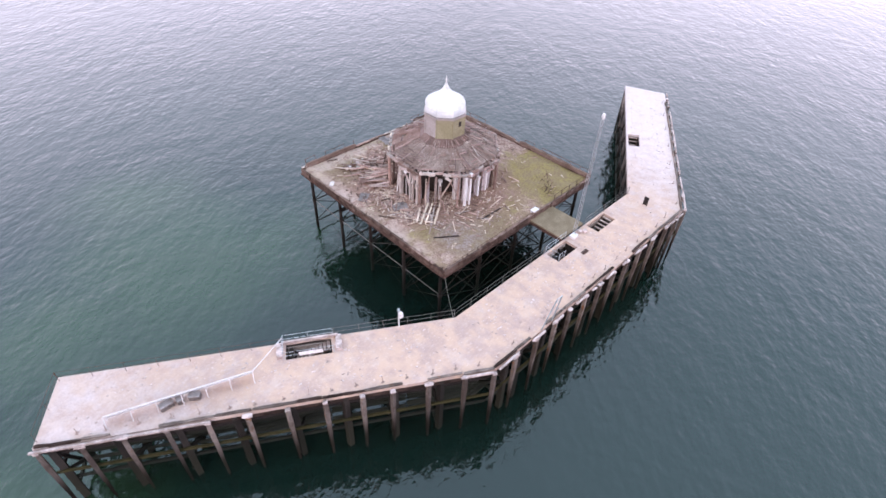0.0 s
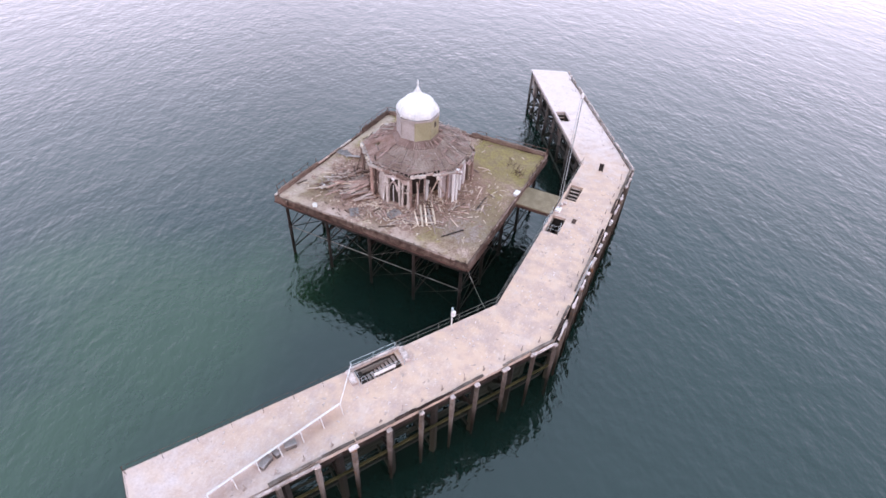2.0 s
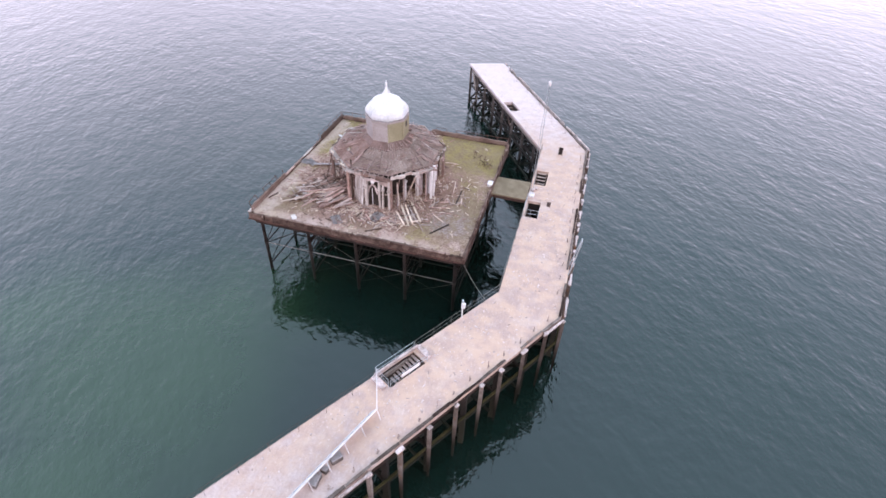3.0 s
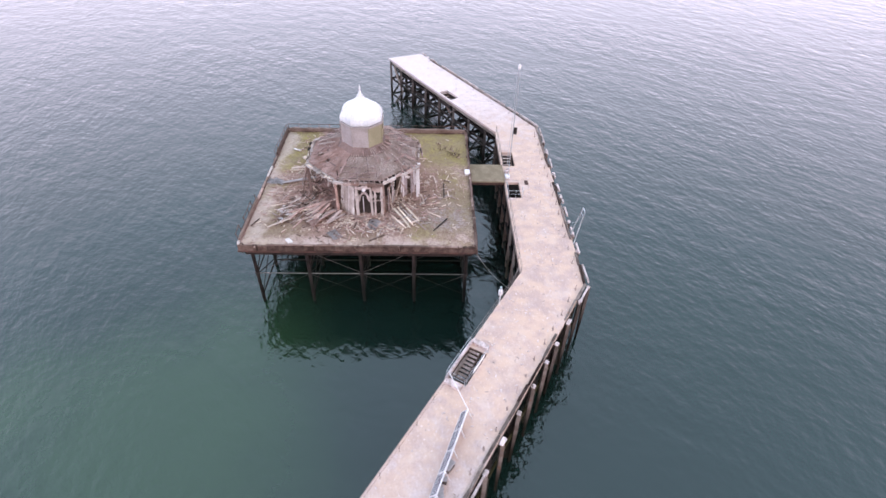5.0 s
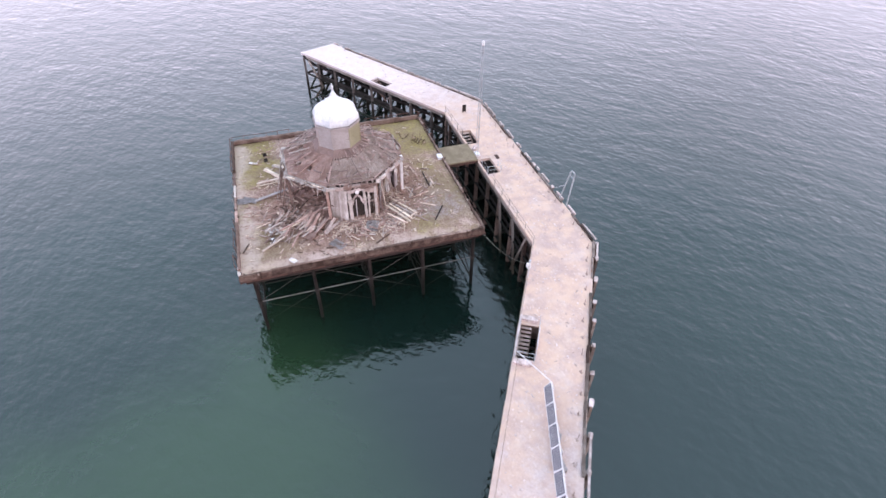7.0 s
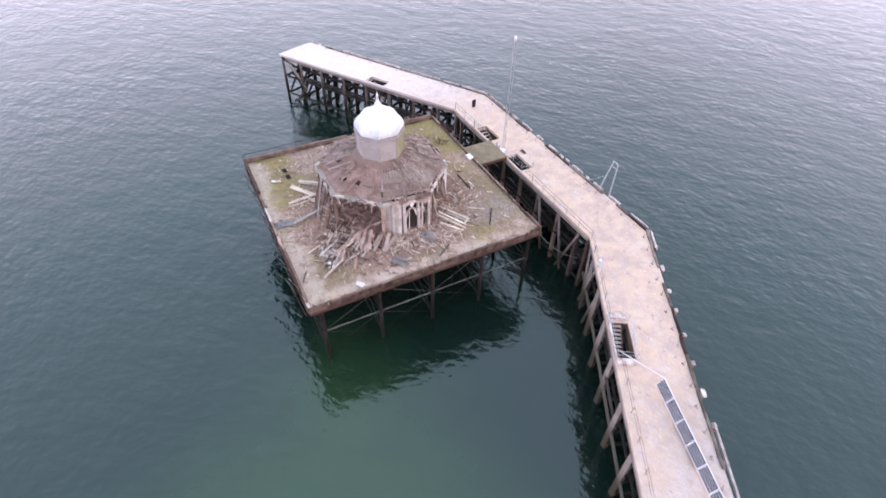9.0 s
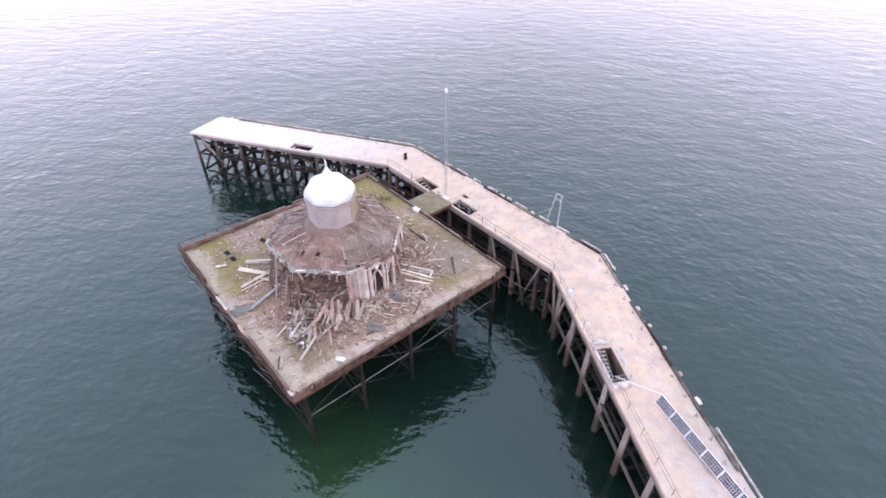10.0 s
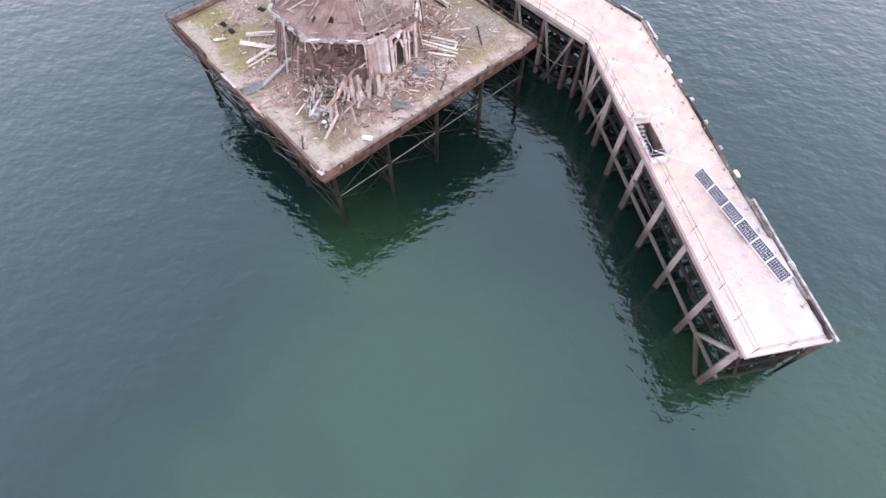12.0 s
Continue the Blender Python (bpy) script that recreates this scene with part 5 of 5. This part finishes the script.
# what is left of the platform's railings
for pts, lean, seed in (([(5.2, 34.45, 9.0), (12.2, 34.45, 9.0)], -0.25, 11), ([(21.8, 34.45, 9.0), (28.75, 34.45, 9.0)], -0.1, 12), ([(28.85, 34.3, 9.0), (28.85, 27.4, 9.0)], -0.15, 13),
                        ([(28.85, 20.5, 9.0), (28.85, 10.6, 9.0)], -0.05, 14), ([(28.8, 10.4, 9.0), (21.6, 10.4, 9.0)], 0.1, 15)):
    railing(pts, "rusted broken iron railing on the platform edge", 0.95, 1.5, (0.35, 0.95), RUST, lean, seed, 0.06, 0.15, "platform railings")
railing([(4.7, 10.42, 9.0), (17.6, 10.42, 9.0)], "low rusted rail along the platform edge", 0.6, 2.1, (0.95,), RUST, 0.08, 16, 0.045, 0.08, "platform railings")
bar("parapet_wall", (28.75, 21.2, 9.25), (28.75, 10.6, 9.25), 0.3, 0.5, DUSKY, platform, "low dark parapet", cuts=14, jitter=0.13)
bar("parapet_wall", (28.75, 34.2, 9.2), (28.75, 22.0, 9.2), 0.3, 0.45, DUSKY, platform, "low dark parapet", cuts=14, jitter=0.13)
bar("parapet_wall", (22.0, 34.3, 9.3), (28.5, 34.3, 9.3), 0.24, 0.6, DUSKY, platform, "low dark parapet", cuts=8, jitter=0.1)
bar("parapet_wall", (5.0, 34.3, 9.25), (12.2, 34.3, 9.25), 0.22, 0.5, DUSKY, platform, "low dark parapet", cuts=8, jitter=0.08)

# fallen rails hanging off the north edge
rng = random.Random(23)
for i in range(15):
    x = 6 + i * 1.35
    a = (x, 34.42, 8.75 + rng.uniform(-0.25, 0.15))
    b = (x + rng.uniform(1.4, 3.0), 34.75 + rng.uniform(0, 0.3), 8.5 - rng.uniform(0.0, 0.9))
    tagged(rod("dangling_rail", a, b, 0.06, TIE if i % 2 else RUST, sides=6), "rusted rail hanging off the platform edge", "rail", "dangling rails")

for i in range(16):
    x = 5.5 + i * 1.4
    a = (x, 34.5 + rng.uniform(0, 0.15), 8.2 - rng.uniform(0, 1.2))
    b = (x + rng.uniform(2.0, 4.5), 34.6 + rng.uniform(0, 0.35), 7.9 - rng.uniform(0.0, 2.2))
    tagged(rod("dangling_rail", a, b, 0.05 + 0.04 * rng.random(), (RUST, IRON, TIE)[i % 3], sides=6), "bent iron rail slung under the platform edge", "rail", "dangling rails")
    rod("rail_hanger", (x, 34.42, 8.5), a, 0.04, IRON, platform, sides=6)

# tangled iron on the moss
tangle = thing("tangled_ironwork", (24.2, 12.4, PZ), "rusty tangle of fallen iron railing on moss", "scrap")
for i in range(34):
    heap = Vector((23.0, 12.3, 0)) if i % 3 else Vector((24.6, 13.6, 0))
    c = heap + Vector((rng.gauss(0, 0.55), rng.gauss(0, 0.4), PZ + 0.02))
    t = rng.uniform(0, 6.3)
    reach = rng.uniform(0.2, 0.75)
    rod("bent_rod", c, c + Vector((math.cos(t) * reach, math.sin(t) * reach, rng.uniform(0.05, 0.8))), 0.05, RUST if i % 4 else DUSKY, tangle, sides=6)

# ---- stairs in the hatches ----


def stair(k, u0, u1, v0, v1, drop, treads, label, up=1):
    base = thing("stair", at(k, (u0 + u1) / 2, (v0 + v1) / 2, D - drop), label, "stair", "hatch stairs")
    for v in (v0 + 0.06, v1 - 0.06):
        bar("stringer", at(k, u0, v, D - 0.2), at(k, u1, v, D - drop), 0.07, 0.28, DUSKY, base)
    for i in range(treads):
        t = (i + 0.5) / treads
        u = u0 + (u1 - u0) * t
        bar("tread", at(k, u, v0 + 0.1, D - 0.12 - (drop - 0.12) * t), at(k, u, v1 - 0.1, D - 0.12 - (drop - 0.12) * t), 0.25, 0.06, LINING, base, cuts=2)
    return base


stair(0, 12.7, 16.25, 4.95, 6.0, 1.7, 11, "steep grey timber stair down through the deck hatch")
stair(1, 25.0, 21.8, 4.6, 5.9, 1.6, 7, "grey slatted timber stair in a deck hatch")
stair(2, 16.8, 13.8, 4.6, 5.9, 2.4, 7, "grey slatted timber stair in a deck hatch")
for u in (14.9, 16.6):
    tagged(bar("hatch_joist", at(1, u, 4.3, D - 0.45), at(1, u, 6.1, D - 0.45), 0.16, 0.24, DARK_TIMBER), "dark joist bared in an open hatch", "joist", "hatch joists")
# dark boards lining the open hatches
for k, holes in enumerate(HOLES):
    for u0, v0, u1, v1 in holes:
        for (a, b), (c, d) in (((u0, v0), (u1, v0)), ((u0, v1), (u1, v1)), ((u0, v0), (u0, v1)), ((u1, v0), (u1, v1))):
            bar("hatch_lining", at(k, a, b, D - 0.9), at(k, c, d, D - 0.9), 0.06, 1.1 if k else 1.6, DARK_TIMBER if k or b == d == v1 else DUSKY, stage, cuts=3)
    # raised kerb blocks at the stair hatch
for u in (12.0, 16.75):
    bar("kerb_block", at(0, u, 4.6, D + 0.12), at(0, u, W - 0.1, D + 0.12), 0.5, 0.26, FENDER_CAP, stage, "lime-white raised kerb", cuts=4, jitter=0.08)
bar("kerb_block", at(0, 12.0, W - 0.1, D + 0.25), at(0, 16.6, W - 0.1, D + 0.2), 0.2, 0.2, FENDER_CAP, stage, "lime-white raised kerb", cuts=5, jitter=0.08)
# landing beams under the stair
for v in (4.7, 6.1):
    bar("landing_beam", at(0, 15.4, v, 5.0), at(0, 19.8, v, 5.0), 0.18, 0.26, FENDER, stage)

# ---- solar panels ----
PAN_A, PAN_B = Vector((-14.45, 12.22, D + 1.0)), Vector((-24.0, 15.72, D + 1.0))
LOW = Vector((0.155, 0.425, -0.69))
rack = thing("panel_rack", (-19.2, 14.0, D), "white metal rack holding a row of solar panels", "rack")
rod("top_rail", PAN_A, PAN_B, 0.055, WHITE, rack)
rod("low_rail", PAN_A + LOW, PAN_B + LOW, 0.06, WHITE, rack)
for i in range(7):
    h = PAN_A.lerp(PAN_B, i / 6)
    rod("rear_leg", Vector((h.x - 0.12, h.y - 0.32, D)), h, 0.06, WHITE, rack)
    rod("front_leg", Vector((h.x + LOW.x, h.y + LOW.y, D)), h + LOW, 0.05, WHITE, rack)
    rod("arm", h, h + LOW, 0.05, WHITE, rack)
for i in range(6):
    p, q = PAN_A.lerp(PAN_B, (i + 0.025) / 6), PAN_A.lerp(PAN_B, (i + 0.975) / 6)
    x, y = (q - p), LOW
    n = -x.cross(y).normalized()
    n = n if n.z > 0 else -n
    o = p + n * 0.06
    panel = thing("solar_panel", o + x * 0.5 + y * 0.5, "dark solar panel with white frame, tilted on a rack", "solar panel", "row of solar panels")
    def on(u, v, h=0.0, o=o, x=x, y=y, n=n):
        return o + x * u + y * v + n * h
    for a, b in (((0, 0), (1, 0)), ((0, 1), (1, 1)), ((0, 0), (0, 1)), ((1, 0), (1, 1))):
        bar("frame_bar", on(*a), on(*b), 0.055, 0.055, WHITE, panel, cuts=1, jitter=0.0)
    bm = bmesh.new()
    vs = [bm.verts.new(on(u, v, h)) for h in (-0.01, 0.012) for u, v in ((0.01, 0.01), (0.99, 0.01), (0.99, 0.99), (0.01, 0.99))]
    for f in ((0, 1, 2, 3), (7, 6, 5, 4), (0, 4, 5, 1), (1, 5, 6, 2), (2, 6, 7, 3), (3, 7, 4, 0)):
        bm.faces.new([vs[j] for j in f])
    glass = part("glass", bm, CELLS, panel, "dark blue-grey cells")
    for j in range(1, 9):
        bar("cell_line", on(j / 9, 0.02, 0.016), on(j / 9, 0.98, 0.016), 0.022, 0.006, WHITE, glass, cuts=1, jitter=0.0)
    for j in range(1, 4):
        bar("cell_line", on(0.02, j / 4, 0.016), on(0.98, j / 4, 0.016), 0.022, 0.006, WHITE, glass, cuts=1, jitter=0.0)
# the white handrail from the hatch to the rack
tagged(rod("handrail", PAN_A, at(0, 16.45, 5.9, D + 1.0), 0.07, WHITE), "white pipe handrail from stair hatch to panels", "handrail")
# battery cases under the panels
for x, y, w, turn in ((-20.3, 14.35, 0.95, 20), (-19.45, 14.1, 0.35, 10), (-18.45, 13.7, 0.8, -18)):
    case = thing("battery_case", (x, y, D), "dark equipment case with a grey lid under the solar panels", "case", "equipment cases")
    m = pose(x, y, D, 0, 0, turn - 20)
    for name, z0, z1, g in (("body", 0.0, 0.42, 0.0), ("lid", 0.42, 0.5, 0.02)):
        bm = box_bm(-w / 2 - g, -0.25 - g, z0, w / 2 + g, 0.25 + g, z1, 0.02)
        bm.transform(m)
        part(name, bm, ENCRUSTED if name == "body" else LEAD, case)

# ---- posts, lights and masts on the stage ----
for k, (_, _, _, length, _) in enumerate(ARMS):
    rng = random.Random(61 + k)
    u = 1.2
    while u < length - 1:
        foot = at(k, u, 0.75 + rng.uniform(-0.1, 0.1))
        h = rng.uniform(0.35, 0.75)
        stub = thing("stanchion", foot, "short brown weathered stanchion on the deck", "post", "deck stanchions")
        rod("shaft", foot, foot + Vector((rng.uniform(-0.08, 0.08), rng.uniform(-0.08, 0.08), h)), 0.055, LINING, stub, sides=6)
        bar("foot_plate", foot + Vector((-0.14, 0, 0.02)), foot + Vector((0.14, 0, 0.02)), 0.16, 0.04, LINING, stub, cuts=1)
        u += (2.0 if k < 2 else 4.6) + rng.uniform(-0.25, 0.25)

p = at(0, 6.8, 6.1)
lamp = thing("light_post", p, "white pole with a white equipment box at the deck edge", "light post")
rod("pole", p, p + Vector((0, 0, 1.95)), 0.1, WHITE, lamp)
part("box", box_bm(p.x + 0.02, p.y - 0.2, D + 1.1, p.x + 0.36, p.y + 0.14, D + 1.6, 0.03), WHITE, lamp)
rod("lamp_head", p + Vector((0, 0, 1.95)), p + Vector((0, 0, 2.2)), 0.2, GALVANISED, lamp)

mast = thing("lattice_mast", (19.0, 5.75, D), "tall thin steel lattice mast with a white lamp", "mast")
for x, y in ((18.84, 5.66), (19.16, 5.66), (19.0, 5.93)):
    rod("leg", (x, y, D), (19.0 + (x - 19.0) * 0.7, 5.75 + (y - 5.75) * 0.7, 21.8), 0.05, GALVANISED, mast, sides=6)
for i in range(15):
    z = D + 0.8 + i * 0.9
    rod("rung", (18.85, 5.66, z), (19.15, 5.66, z + (0.45 if i % 2 else -0.45)), 0.03, TIE, mast, sides=6)
part("lamp", lathe_bm([(0.1, 21.75), (0.16, 21.85), (0.16, 22.15), (0.08, 22.3)], 10, 0, (19.0, 5.75)), WHITE, mast, "white lamp")
part("base_block", box_bm(18.6, 5.45, D - 0.02, 19.4, 6.05, D + 0.3, 0.04), WHITE, mast, "limed concrete base")
for x, y in ((20.1, 5.75), (20.6, 5.4)):
    tagged(part("rubble_block", box_bm(x - 0.25, y - 0.2, D, x + 0.2, y + 0.22, D + 0.35, 0.08), FENDER_CAP), "lime-white lump of rubble on the deck", "rubble", "rubble lumps")

frame_stand = thing("ladder_frame", (6.8, -0.05, D), "pale tubular ladder-head frame leaning over the deck edge", "ladder frame")
TOPS = (Vector((6.55, -0.45, D + 3.9)), Vector((7.25, -0.45, D + 3.9)))
for f, tip in zip(((6.15, 0.1, D), (7.7, 0.15, D)), TOPS):
    rod("pole", f, tip, 0.12, GALVANISED, frame_stand)
rod("crossbar", TOPS[0], TOPS[1], 0.08, GALVANISED, frame_stand)
rod("crossbar", TOPS[0].lerp(Vector((6.15, 0.1, D)), 0.15), TOPS[1].lerp(Vector((7.7, 0.15, D)), 0.15), 0.06, GALVANISED, frame_stand)
rod("stay", (9.6, 0.2, D + 0.05), TOPS[1].lerp(Vector((7.7, 0.15, D)), 0.5), 0.05, GALVANISED, frame_stand)

sign = thing("dark_board", (30.1, 3.6, D), "dark weathered board standing upright on the deck", "board")
part("panel", box_bm(29.9, 3.3, D + 0.12, 29.98, 3.85, D + 1.15, 0.02), DARK_TIMBER, sign)
for y in (3.36, 3.8):
    rod("leg", (29.94, y, D), (29.94, y, D + 0.7), 0.06, DARK_TIMBER, sign)
plate = tagged(part("access_cover", box_bm(17.4, 3.3, D, 18.3, 3.75, D + 0.05, 0.015), RUST), "rusted flat access cover on the concrete deck", "cover")

notice = thing("white_notice", at(0, 14.2, 4.35), "white board fixed to the hatch guard rail", "board")
p, q = at(0, 13.3, 4.36, D + 0.55), at(0, 15.2, 4.36, D + 0.55)
bar("board", p, q, 0.04, 0.42, WHITE, notice, cuts=1)
for t in (0.05, 0.95):
    rod("bracket", Vector((p.lerp(q, t).x, p.lerp(q, t).y, D)), p.lerp(q, t), 0.04, GALVANISED, notice)

# slack rope from the platform's corner to the stage
prev = None
rope = thing("slack_rope", at(1, 2.3, EDGE), "slack grey rope hanging between platform and stage", "rope")
for i in range(13):
    t = i / 12
    cur = Vector((4.6, 10.5, 8.3)).lerp(at(1, 2.6, 6.2, 4.6), t) - Vector((0, 0, 0.7 * 4 * t * (1 - t)))
    if prev:
        rod("strand", prev, cur, 0.045, CABLE, rope, sides=6)
    prev = cur

# shells and grit dropped on the stage
for seed, material, count, label in ((3, FENDER_CAP, 420, "small pale shells and droppings strewn over the deck"),):
    bm = bmesh.new()
    rng = random.Random(seed)
    for i in range(count):
        k = rng.randrange(3)
        u, v = rng.uniform(2.2, ARMS[k][3] - 2.2), rng.uniform(0.5, W - 0.5)
        if any(a - 0.2 < u < c + 0.2 and b - 0.2 < v < d + 0.2 for a, b, c, d in HOLES[k]):
            continue
        m = Matrix.Translation(at(k, u, v, D + 0.015)) @ Matrix.Rotation(rng.uniform(0, 6.3), 4, "Z")
        add_box(bm, m @ Matrix.Diagonal((rng.uniform(0.06, 0.28), rng.uniform(0.04, 0.14), 0.04, 1)))
    tagged(part("deck_litter", bm, material), label, "litter", kind="stuff")
